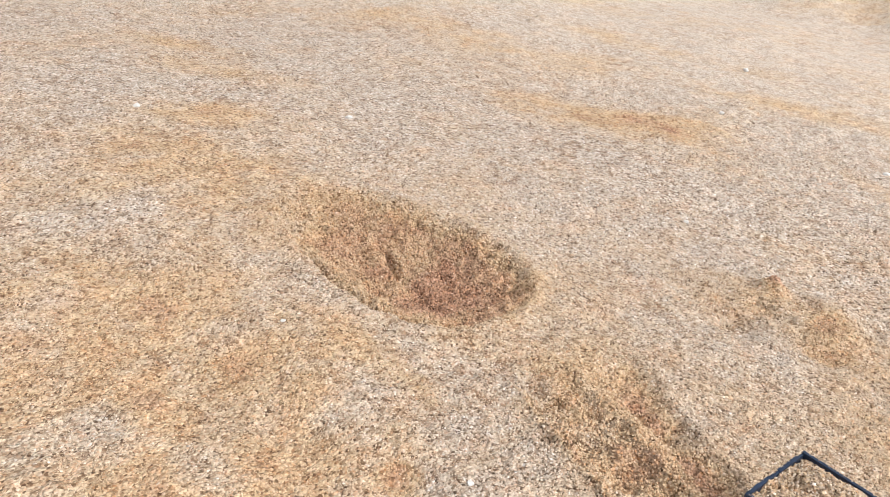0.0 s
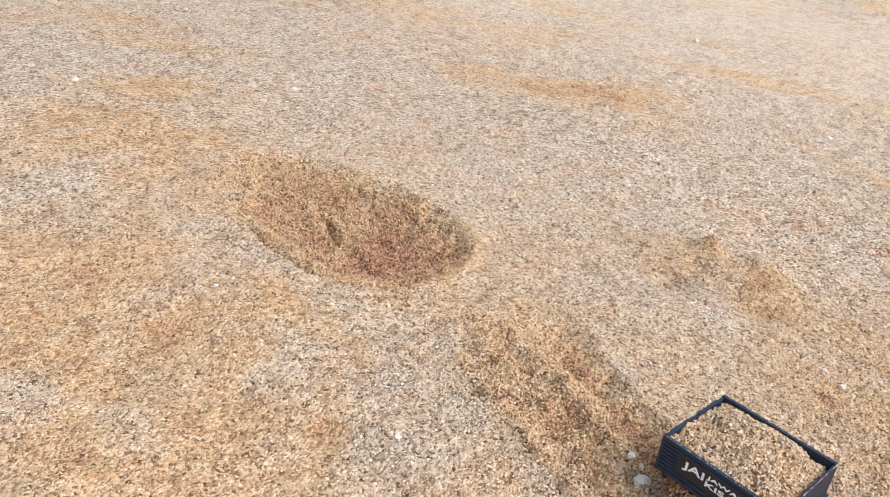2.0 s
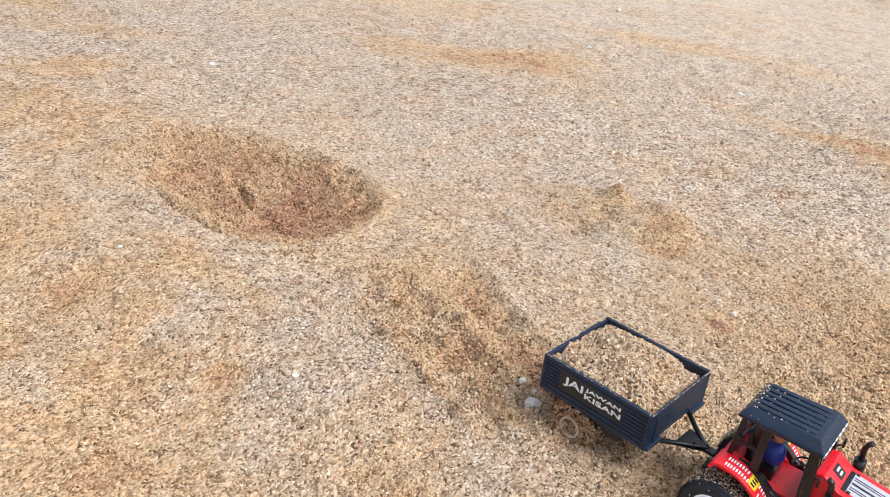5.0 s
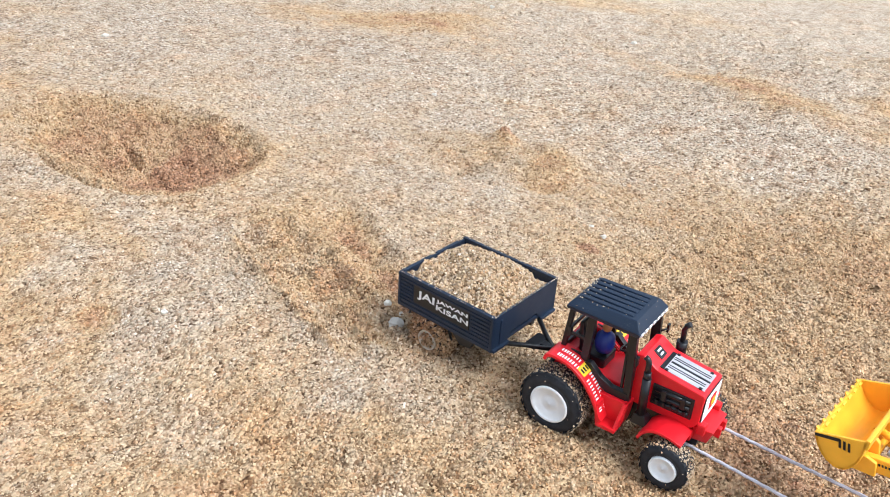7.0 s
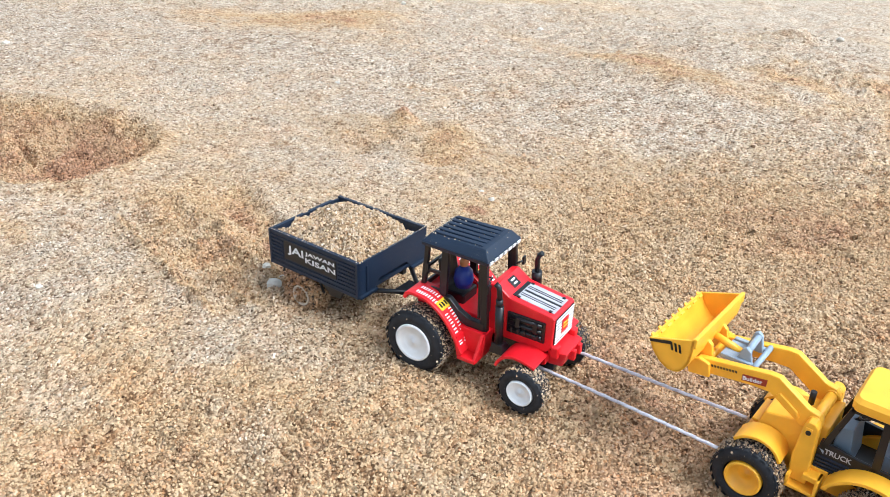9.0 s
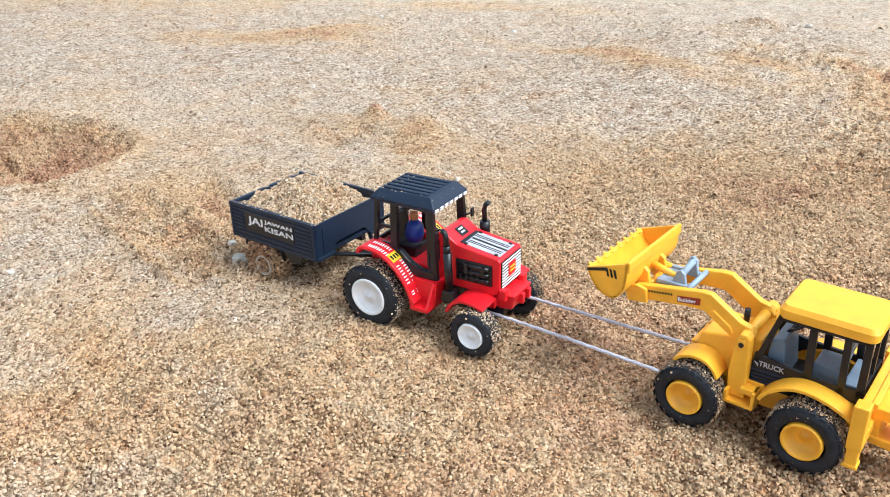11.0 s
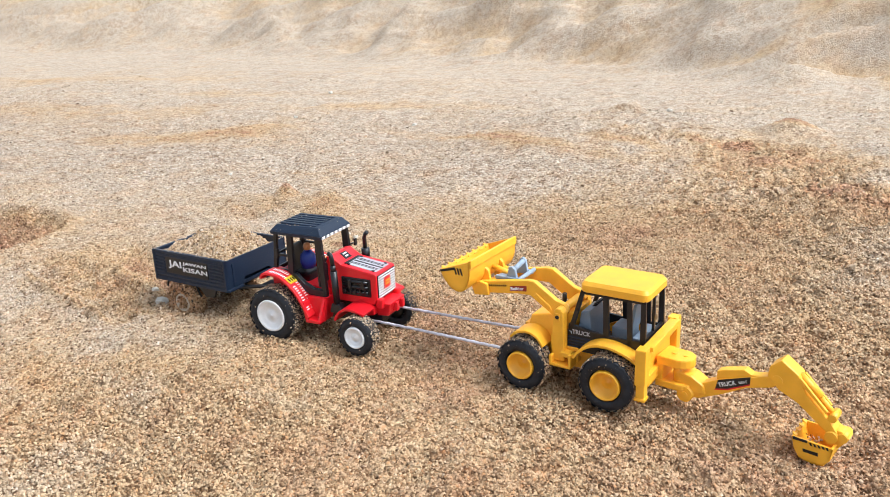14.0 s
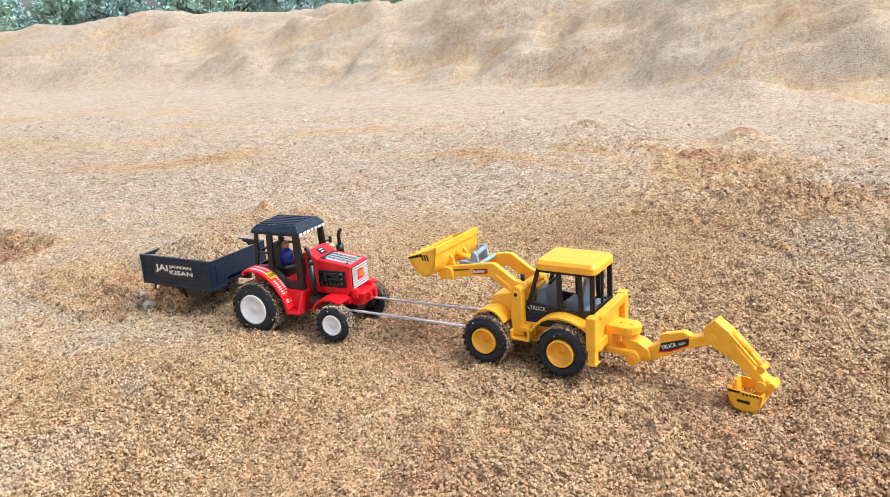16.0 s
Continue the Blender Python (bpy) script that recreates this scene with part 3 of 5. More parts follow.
def grains(name, centres, radii, damp, seed, bedded=False):
    """One mesh of many small angular grains; bedded ones are sunk in the ground below their middle."""
    g = np.random.default_rng(seed)
    n = len(centres)
    shape, tris = (DOME if bedded else KNOB), DOME_F
    q = np.stack([np.ones(n), g.normal(0, 0.38, n), g.normal(0, 0.38, n), g.normal(0, 1.2, n)], -1)
    q /= np.linalg.norm(q, axis=1, keepdims=True)
    w, x, y, z = q.T
    rot = np.stack([1 - 2 * (y * y + z * z), 2 * (x * y - z * w), 2 * (x * z + y * w), 2 * (x * y + z * w), 1 - 2 * (x * x + z * z), 2 * (y * z - x * w),
                    2 * (x * z - y * w), 2 * (y * z + x * w), 1 - 2 * (x * x + y * y)], -1).reshape(n, 3, 3)
    v = shape[None] * g.uniform(0.75, 1.3, (n, 6, 1)) * np.asarray(radii)[:, None, None]
    v[:, 5, :2] += g.normal(0, 0.3, (n, 2)) * np.asarray(radii)[:, None]
    co = np.einsum("nij,nkj->nki", rot, v) + np.asarray(centres)[:, None, :]
    faces = (tris[None] + 6 * np.arange(n)[:, None, None]).reshape(-1, 3)
    me = raw_mesh(name, co.reshape(-1, 3), faces, not bedded)
    me.attributes.new("damp", "FLOAT", "POINT").data.foreach_set("value", np.repeat(np.asarray(damp, np.float32), 6))
    me.materials.append(GRAIN)
    return me


ground = new("ground", sheet("ground", axis(-1.15, 0.78, 0.0028, (-4.5, 1.03), (-180, 1.3), (3.0, 1.05), (140, 1.3)), axis(-0.42, 0.72, 0.0028, (-1.2, 1.08), (-100, 1.35), (4.2, 1.010), (240, 1.25)), ground_height))
ground.data.materials.append(SAND)
tagged(ground, "uneven ground of coarse pale sand with damp brown patches", "sand", kind="structure")

# loose grains on the stretch that the camera passes nearest
N = 300000
gx, gy = rng.uniform(-1.12, 0.76, N * 3), rng.uniform(-0.40, 0.75, N * 3)
keep = rng.random(N * 3) < (0.40 + 0.60 * coarse(gx, gy)) * step(0.78, 0.50, gy) * step(-1.14, -0.95, gx)
gx, gy = gx[keep][:N], gy[keep][:N]
gc = coarse(gx, gy)
gr = 0.00060 + 0.0008 * rng.random(len(gx)) ** 2 + gc * (0.00022 + 0.00046 * rng.random(len(gx)))
gz = ground_height(gx, gy) + gr * rng.uniform(-0.4, 0.5, len(gx)) + gc * 0.0034 * rng.random(len(gx)) ** 1.5
loose = new("sand_grains", grains("sand_grains", np.stack([gx, gy, gz], -1), gr, damp_and_shade(gx, gy), 11))
tagged(loose, "loose coarse sand grains scattered over the ground", "sand", kind="stuff")

# clods lying further off
M = 60000
cx, cy = rng.uniform(-2.8, 1.2, M * 3), 0.30 + 2.8 * rng.random(M * 3) ** 1.3
keep = rng.random(M * 3) < (0.10 + 0.55 * step(-0.15, 0.6, smooth_noise(cx, cy, 0.30, 30))) * step(2.2, 1.0, cy) + 0.9 * step(0.3, 0.7, coarse(cx, cy))
cx, cy = cx[keep][:M], cy[keep][:M]
cr = (0.0015 + 0.0030 * rng.random(len(cx)) ** 3) * (0.8 + 0.35 * cy)
far_clods = new("sand_clods", grains("sand_clods", np.stack([cx, cy, ground_height(cx, cy) - 0.1 * cr], -1), cr, np.clip(damp_and_shade(cx, cy) + 0.10, 0, 1), 12, True))
tagged(far_clods, "small clods of sand scattered over the far ground", "sand", kind="stuff")


# ---- wheels ----
def tyre_mesh(r, w, lugs, lug_h):
    """A toy balloon tyre about the y axis, its outer wall at y = 0 and its inner one at y = w, with slanted lugs."""
    ri = r * 0.60
    body = lathe([(ri, 0.0), (r * 0.80, -0.0006), (r * 0.93, w * 0.06), (r * 0.985, w * 0.22), (r * 0.99, w * 0.5), (r * 0.985, w * 0.78), (r * 0.93, w * 0.94), (r * 0.80, w), (ri, w)], 40, True)
    pieces = [body]
    for k in range(lugs):
        a = 2 * math.pi * k / lugs
        for side in (0, 1):
            b = hexa([(-0.09 * r, w * 0.02, 0), (0.09 * r, w * 0.02, 0), (0.16 * r, w * 0.48, 0), (0.0, w * 0.48, 0)],
                     [(-0.06 * r, w * 0.05, lug_h), (0.06 * r, w * 0.05, lug_h), (0.13 * r, w * 0.46, lug_h), (0.03 * r, w * 0.46, lug_h)])
            if side:
                bmesh.ops.scale(b, vec=(1, -1, 1), verts=b.verts); bmesh.ops.reverse_faces(b, faces=b.faces)
                moved(b, Matrix.Translation((0, w, 0)))
            turn = Matrix.Rotation(a + side * math.pi / lugs, 4, "Y")
            pieces.append(moved(b, turn @ Matrix.Translation((0, 0, r * 0.965))))
    return merge(*pieces)


def wheel(parent, x, y, z, r, w, rim_r, rim_mat, side, lugs=22, dirt=0.5, seed=1, caked=False, dish=0.0):
    """side -1: the outer wall looks to -y; +1: to +y."""
    hub = part("wheel", lathe([(0.0, 0.004 + dish), (rim_r * 0.5, 0.004 + dish), (rim_r * 0.9, w * 0.5), (rim_r * 0.9, w * 0.95), (0, w * 0.95)], 24), BLACK, parent)
    part("tyre", tyre_mesh(r, w, lugs, r * 0.022), RUBBER, hub, "black rubber tyre speckled with sand")
    rim = lathe([(0.0, 0.0002 + dish), (rim_r * 0.06, 0.0002 + dish), (rim_r * 0.08, 0.0010 + dish), (rim_r * 0.26, 0.0009 + dish), (rim_r * 0.30, 0.0018 + dish), (rim_r * 0.56, 0.0018 + dish), (rim_r * 0.62, 0.0006 + dish), (rim_r * 0.80, 0.0010 + dish), (rim_r * 0.88, -0.0006), (rim_r * 0.96, -0.0014), (rim_r * 1.04, -0.0008), (rim_r * 1.05, 0.003)], 36)
    part("rim", rim, rim_mat, hub)
    g = np.random.default_rng(seed)
    n = int(2100 * dirt * (r / 0.03))
    a, v = g.uniform(0, 2 * math.pi, n), g.uniform(0.10, 0.92, n)
    rr = r * np.where((v > 0.12) & (v < 0.88), 1.0, 0.95) + g.uniform(-0.0006, 0.0008, n)
    few = int(n * 0.004)
    rr[:few] = r * g.uniform(0.66, 0.95, few); v[:few] = -0.02
    me = grains("sand_crust", np.stack([rr * np.cos(a), v * w, rr * np.sin(a)], -1), 0.0003 + 0.0008 * g.random(n) ** 2, np.full(n, 0.35), seed + 50)
    if caked:
        m = 3600
        a, q, v = g.uniform(0, 2 * math.pi, m), np.sqrt(g.random(m)), g.uniform(0, 1, m)
        face_on = g.random(m) < 0.55
        rr = np.where(face_on, np.where(q < 0.36, q * 0.98, np.maximum(q, 0.60)) * r, r * g.uniform(0.95, 1.17, m))
        yy = np.where(face_on, g.uniform(-0.0012, 0.0028, m), v * w)
        me = grains("sand_crust", np.stack([rr * np.cos(a), yy, rr * np.sin(a)], -1), 0.0008 + 0.0014 * g.random(m) ** 2, np.full(m, 0.80), seed + 50)
    crust = new("sand_crust", me)
    crust.parent = hub
    tagged(crust, "pale sand grains stuck to the tread")
    hub.matrix_basis = pose(x, y, z, 0, 0, 0 if side < 0 else 180) @ Matrix.Rotation(radians(17 * seed), 4, "Y")
    return hub


def speckle(parent, centres, seed, size=0.0006, name="sand_specks", damp=0.1):
    g = np.random.default_rng(seed)
    n = len(centres)
    ob = new(name, grains(name, centres, size * (0.6 + g.random(n)), np.full(n, damp), seed))
    ob.parent = parent
    return tagged(ob, "pale sand grains lying on the plastic")


# ---- the red tractor ----
tractor = new("toy_tractor")
tractor.matrix_world = pose(0.0, 0.047, 0.0)
tagged(tractor, "red and black plastic toy tractor with white wheel rims", "toy tractor")

part("chassis", merge(box(-0.012, 0.118, -0.011, 0.011, 0.022, 0.046), box(0.096, 0.122, -0.014, 0.014, 0.028, 0.046)), BLACK, tractor)
part("axle", merge(tube([(0, -0.03, 0.031), (0, 0.03, 0.031)], 0.004), box(-0.012, 0.014, -0.018, 0.018, 0.024, 0.046, 0.002)), BLACK, tractor)
part("axle", merge(tube([(0.106, -0.034, 0.022), (0.106, 0.034, 0.022)], 0.0032), box(0.101, 0.112, -0.028, 0.028, 0.019, 0.026, 0.001)), BLACK, tractor)
for s in (-1, 1):
    wheel(tractor, 0.003, s * 0.049, 0.0298, 0.0300, 0.023, 0.0172, WHITE, s, 24, 0.9, 3 if s < 0 else 4)
    wheel(tractor, 0.1095, s * 0.0505, 0.0217, 0.0208, 0.018, 0.0112, WHITE, s, 20, 1.0, 5 if s < 0 else 6)

# bonnet and cowl
bonnet = part("bonnet", slab([(0.060, 0.047), (0.116, 0.047), (0.1205, 0.053), (0.1210, 0.0800), (0.119, 0.0815), (0.079, 0.0870), (0.0665, 0.0955), (0.060, 0.0940)], -0.0195, 0.0195, 0.0014), RED, tractor)
top = lambda x: 0.0870 - (x - 0.079) * (0.0055 / 0.040)
def top_plate(x0, x1, y0, y1, lift, thick):
    return hexa([(x0, y0, top(x0) + lift), (x1, y0, top(x1) + lift), (x1, y1, top(x1) + lift), (x0, y1, top(x0) + lift)],
                [(x0, y0, top(x0) + lift + thick), (x1, y0, top(x1) + lift + thick), (x1, y1, top(x1) + lift + thick), (x0, y1, top(x0) + lift + thick)])
decal = part("bonnet_decal", top_plate(0.0815, 0.1175, -0.0135, 0.0135, -0.0005, 0.0009), SILVER, bonnet, "silver striped foil sticker")
for y, w in ((0, 0.0011), (-0.0052, 0.0004), (-0.0078, 0.0004), (0.0052, 0.0004), (0.0078, 0.0004)):
    part("decal_stripe", top_plate(0.0835, 0.1155 if y else 0.1175, y - w, y + w, 0.0004, 0.0003), BLACK, bonnet)
part("decal_band", top_plate(0.0790, 0.0826, -0.0135, 0.0135, 0.0001, 0.0006), BLACK, bonnet)
for x in (0.0845, 0.1140):
    for s in (-1, 1):
        part("bonnet_clip", top_plate(x - 0.0013, x + 0.0013, s * 0.0128 - 0.0011, s * 0.0128 + 0.0011, 0.0, 0.0012), BLACK, bonnet)
# dark plate with a white mark on the cowl
cowl = Matrix.Translation((0.0728, 0.0, 0.0916)) @ Matrix.Rotation(radians(33.5), 4, "Y")
part("cowl_badge", moved(box(-0.0048, 0.0048, -0.0055, 0.0055, -0.0006, 0.0004, 0.0003), cowl), BLACK, bonnet)
part("badge_mark", merge(moved(box(-0.0028, -0.0012, -0.003, 0.003, 0.0003, 0.0007, 0), cowl), moved(box(0.0008, 0.0024, -0.003, 0.002, 0.0003, 0.0007, 0), cowl)), WHITE, bonnet)

# engine panels with pipes along them
for s in (-1, 1):
    y0, y1 = sorted((s * 0.0190, s * 0.0212))
    bmp = [box(0.0790, 0.1140, y0, y1, 0.0555, 0.0750, 0.0008)]
    for z in (0.0598, 0.0655, 0.0712):
        bmp.append(tube([(0.0815, s * 0.0212, z), (0.1115, s * 0.0212, z)], 0.0019, 8))
    for x in (0.084, 0.090, 0.096, 0.102, 0.108):
        bmp.append(box(x, x + 0.002, min(s * 0.021, s * 0.0240), max(s * 0.021, s * 0.0240), 0.0580, 0.0628, 0.0003))
    for x in (0.088, 0.104):
        bmp.append(box(x, x + 0.004, min(s * 0.021, s * 0.0237), max(s * 0.021, s * 0.0237), 0.064, 0.073, 0.0004))
    part("engine_panel", merge(*bmp), BLACK, tractor, "moulded black engine block")

# grille
grille = part("grille", box(0.1200, 0.1217, -0.0172, 0.0172, 0.0530, 0.0790, 0.0003), BLACK, tractor)
for k in range(9):
    z = 0.0545 + k * 0.0028
    part("grille_bar", box(0.1213, 0.1222, -0.0168, 0.0168, z, z + 0.0013, 0.0002), WHITE, grille)
part("emblem", box(0.1215, 0.1227, -0.0060, 0.0060, 0.0615, 0.0735, 0.0003), RED, grille, "red emblem with yellow bars")
part("emblem_bar", merge(box(0.1223, 0.1231, -0.0044, 0.0044, 0.0655, 0.0668, 0), box(0.1223, 0.1231, -0.0044, 0.0044, 0.0690, 0.0703, 0)), DECAL_YELLOW, grille)

# bumper and front mudguards
bump = part("bumper", merge(hexa([(0.117, -0.015, 0.034), (0.129, -0.013, 0.034), (0.129, 0.013, 0.034), (0.117, 0.015, 0.034)],
                                 [(0.117, -0.019, 0.050), (0.1335, -0.016, 0.049), (0.1335, 0.016, 0.049), (0.117, 0.019, 0.050)], 0.0012),
                            box(0.120, 0.127, -0.0205, -0.013, 0.044, 0.055, 0.0018), box(0.120, 0.127, 0.013, 0.0205, 0.044, 0.055, 0.0018),
                            box(0.127, 0.136, -0.0055, -0.0005, 0.038, 0.0475, 0.001), box(0.127, 0.136, 0.006, 0.011, 0.038, 0.0475, 0.001)), RED, tractor)
for s in (-1, 1):
    arc = [(0.0805, 0.0345), (0.0838, 0.0410), (0.0890, 0.0460), (0.0960, 0.0488), (0.1030, 0.0490), (0.1105, 0.0478), (0.118, 0.0455)]
    m = strip(spline(arc), 0.0026, -0.0435, -0.0185)
    b = merge(m, slab([(0.089, 0.045), (0.118, 0.045), (0.118, 0.0375), (0.110, 0.036), (0.096, 0.039)], -0.0235, -0.0150, 0.0006))
    part("front_mudguard", b if s < 0 else flipped(b), RED, tractor)

# rear mudguards, steps and cab floor
ARC = [(-0.0115, 0.0690), (-0.0095, 0.0740), (-0.0040, 0.0765), (0.0040, 0.0762), (0.0130, 0.0745), (0.0220, 0.0700), (0.0300, 0.0635), (0.0370, 0.0555), (0.0430, 0.0460), (0.0470, 0.0375), (0.0500, 0.0330)]
for s in (-1, 1):
    b = merge(strip(spline(ARC), 0.0030, -0.0440, -0.0200, 0.0007), slab([(0.038, 0.0500), (0.0430, 0.0460), (0.0485, 0.0345), (0.0445, 0.0290), (0.0445, 0.0262), (0.0625, 0.0262), (0.0640, 0.0330), (0.0655, 0.0500), (0.0655, 0.0520), (0.038, 0.0520)], -0.0325, -0.0180, 0.0008),
              box(0.0445, 0.0625, -0.0435, -0.0180, 0.0262, 0.0300, 0.0008), hexa([(0.044, -0.0430, 0.029), (0.0475, -0.0430, 0.029), (0.0475, -0.031, 0.029), (0.044, -0.031, 0.029)],
              [(0.041, -0.0430, 0.048), (0.0440, -0.0430, 0.048), (0.0440, -0.031, 0.048), (0.041, -0.031, 0.048)], 0.0005), hexa([(0.0595, -0.0430, 0.029), (0.0625, -0.0430, 0.029), (0.0625, -0.031, 0.029), (0.0595, -0.031, 0.029)],
              [(0.0620, -0.0340, 0.052), (0.0650, -0.0340, 0.052), (0.0650, -0.030, 0.052), (0.0620, -0.030, 0.052)], 0.0005), slab([(-0.010, 0.047), (0.045, 0.047), (0.030, 0.062), (0.013, 0.0735), (-0.004, 0.0745), (-0.010, 0.071)], -0.0225, -0.0195, 0.0005))
    guard = part("rear_mudguard", b if s < 0 else flipped(b), RED, tractor)
    # two rows of white dashes along the guard, and a yellow plate
    pts = [Vector(p) for p in spline(ARC)]
    for row, (ya, yb) in enumerate(((0.0408, 0.0368), (0.0330, 0.0292))):
        bits = []
        for k in range(24):
            u = 5 * (2.6 + k * 0.265)
            i = min(int(u), len(pts) - 2)
            p = pts[i].lerp(pts[i + 1], u - i)
            d = (pts[i + 1] - pts[i]).normalized()
            if row == 0 and 9 <= k <= 12 or row == 1 and 8 <= k <= 11:
                continue
            n = Vector((-d.y, d.x))
            c0, c1 = p - d * 0.00062, p + d * 0.00062
            q = [c0 - n * 0.0003, c1 - n * 0.0003, c1 + n * 0.0003, c0 + n * 0.0003]
            bits.append(slab([tuple(v) for v in q], s * ya if s < 0 else s * yb, s * yb if s < 0 else s * ya, 0))
        part("dash_row", merge(*bits), WHITE, guard, "row of white dashes")
    p, d = pts[26], (pts[28] - pts[24]).normalized()
    tag = Matrix.Translation((p.x, s * 0.0345, p.y)) @ Matrix.Rotation(math.atan2(-d.y, d.x), 4, "Y")
    part("mudguard_sticker", moved(box(-0.0046, 0.0046, -0.0062, 0.0062, -0.0003, 0.0007, 0.0004), tag), DECAL_YELLOW, guard, "yellow sticker with dark bars")
    part("sticker_mark", merge(*[moved(box(-0.0022, 0.0022, y - 0.0010, y + 0.0010, 0.0006, 0.0009, 0), tag) for y in (-0.0036, 0, 0.0036)]), BLACK, guard)
part("cab_floor", merge(box(-0.010, 0.062, -0.0205, 0.0205, 0.043, 0.0600, 0.001), box(-0.010, 0.006, -0.0205, 0.0205, 0.058, 0.071, 0.001)), RED, tractor)
part("seat", merge(box(0.010, 0.031, -0.012, 0.012, 0.058, 0.069, 0.002), hexa([(0.007, -0.013, 0.066), (0.0125, -0.013, 0.066), (0.0125, 0.013, 0.066), (0.007, 0.013, 0.066)], [(0.003, -0.012, 0.097), (0.0075, -0.012, 0.097), (0.0075, 0.012, 0.097), (0.003, 0.012, 0.097)], 0.002)), BLACK, tractor)
ring = lathe([(0.0066 + 0.0009 * math.cos(t), 0.0009 * math.sin(t)) for t in (2 * math.pi * k / 8 for k in range(8))], 24, True)
moved(ring, Matrix.Translation((0.045, 0, 0.083)) @ Matrix.Rotation(radians(-28), 4, "Y") @ Matrix.Rotation(radians(90), 4, "X"))
part("steering_wheel", merge(ring, tube([(0.045, 0, 0.083), (0.058, 0, 0.066)], 0.0014, 8)), BLACK, tractor)

# cab frame
def bar(a, b, w, d):
    """A square bar from a to b, w along x and d along y."""
    r = lambda p: [(p[0] - w / 2, p[1] - d / 2, p[2]), (p[0] + w / 2, p[1] - d / 2, p[2]), (p[0] + w / 2, p[1] + d / 2, p[2]), (p[0] - w / 2, p[1] + d / 2, p[2])]
    lo, hi = (a, b) if a[2] < b[2] else (b, a)
    return hexa(r(lo), r(hi), 0.0005)

for s in (-1, 1):
    b = merge(bar((0.0612, s * 0.0262, 0.052), (0.0570, s * 0.0245, 0.1170), 0.0062, 0.0044), bar((0.0550, s * 0.0262, 0.062), (0.0535, s * 0.0250, 0.1170), 0.0022, 0.0024))
    part("front_pillar", b, BLACK, tractor)
    part("middle_pillar", bar((0.0185, s * 0.0255, 0.068), (0.0200, s * 0.0245, 0.1170), 0.0068, 0.0040), BLACK, tractor)
    part("rear_pillar", bar((-0.0035, s * 0.0235, 0.070), (0.0010, s * 0.0235, 0.1170), 0.0042, 0.0036), BLACK, tractor)
    rails = [box(-0.003, 0.019, s * 0.0245 - 0.0013, s * 0.0245 + 0.0013, z, z + 0.0026, 0.0004) for z in (0.0735, 0.0905)]
    rails.append(box(0.000, 0.003, s * 0.0245 - 0.0022, s * 0.0245 + 0.0022, 0.088, 0.098, 0.0006))
    part("window_rail", merge(*rails), BLACK, tractor)
    part("door_sill", slab([(0.0155, 0.0685), (0.0215, 0.0660), (0.0330, 0.0570), (0.0450, 0.0510), (0.0620, 0.0505), (0.0620, 0.0590), (0.0470, 0.0590), (0.0365, 0.0640), (0.0260, 0.0735), (0.0230, 0.0735)], *sorted((s * 0.0232, s * 0.0290)), 0.0008), BLACK, tractor)
    part("mirror", merge(tube([(0.061, s * 0.025, 0.094), (0.066, s * 0.030, 0.096)], 0.0009, 6), box(0.0645, 0.0665, s * 0.031 - 0.0022, s * 0.031 + 0.0022, 0.092, 0.100, 0.0007)), BLACK, tractor)
part("windscreen_frame", merge(box(0.0590, 0.0615, -0.0245, 0.0245, 0.0850, 0.0880, 0.0005), box(0.0595, 0.0620, -0.0245, 0.0245, 0.0905, 0.0930, 0.0005), box(0.0595, 0.062, -0.0235, 0.0235, 0.068, 0.087, 0.0004),
                               box(0.0565, 0.0590, -0.0240, 0.0240, 0.1130, 0.1165, 0.0004)), BLACK, tractor)
part("rear_frame", merge(box(-0.0045, -0.0020, -0.0235, 0.0235, 0.0720, 0.0765, 0.0005), box(-0.003, -0.0005, -0.0235, 0.0235, 0.0905, 0.0930, 0.0005)), BLACK, tractor)

roof = part("roof", merge(hexa([(-0.0040, -0.0265, 0.1150), (0.0615, -0.0275, 0.1140), (0.0615, 0.0275, 0.1140), (-0.0040, 0.0265, 0.1150)],
                               [(-0.0040, -0.0275, 0.1185), (0.0625, -0.0285, 0.1180), (0.0625, 0.0285, 0.1180), (-0.0040, 0.0275, 0.1185)], 0.0006),
                          hexa([(-0.0040, -0.0275, 0.1185), (0.0625, -0.0285, 0.1180), (0.0625, 0.0285, 0.1180), (-0.0040, 0.0275, 0.1185)],
                               [(0.0010, -0.0210, 0.1250), (0.0560, -0.0225, 0.1262), (0.0560, 0.0225, 0.1262), (0.0010, 0.0210, 0.1250)], 0.0010)), NAVY, tractor, "ribbed dark blue cab roof with a sand-dusted edge")
for k in range(6):
    y = -0.0170 + k * 0.0068
    part("roof_rib", box(0.0040, 0.0510, y - 0.0023, y + 0.0023, 0.1245, 0.1270, 0.0009), NAVY, roof)
for k in range(7):
    y = -0.0234 + k * 0.0078
    part("roof_light", hexa([(0.0615, y - 0.0024, 0.1147), (0.0630, y - 0.0024, 0.1149), (0.0630, y + 0.0024, 0.1149), (0.0615, y + 0.0024, 0.1147)],
                            [(0.0615, y - 0.0024, 0.1177), (0.0632, y - 0.0024, 0.1175), (0.0632, y + 0.0024, 0.1175), (0.0615, y + 0.0024, 0.1177)]), WHITE, roof, "white painted lamp")
g = np.random.default_rng(21)
k = 150
near_edge = g.random(k) < 0.6
sx = np.where(near_edge, g.uniform(-0.003, 0.012, k), g.uniform(0.0, 0.06, k)); sy = np.where(near_edge, g.normal(0.004, 0.014, k), g.uniform(-0.026, 0.026, k))
sy = np.clip(sy, -0.026, 0.026)
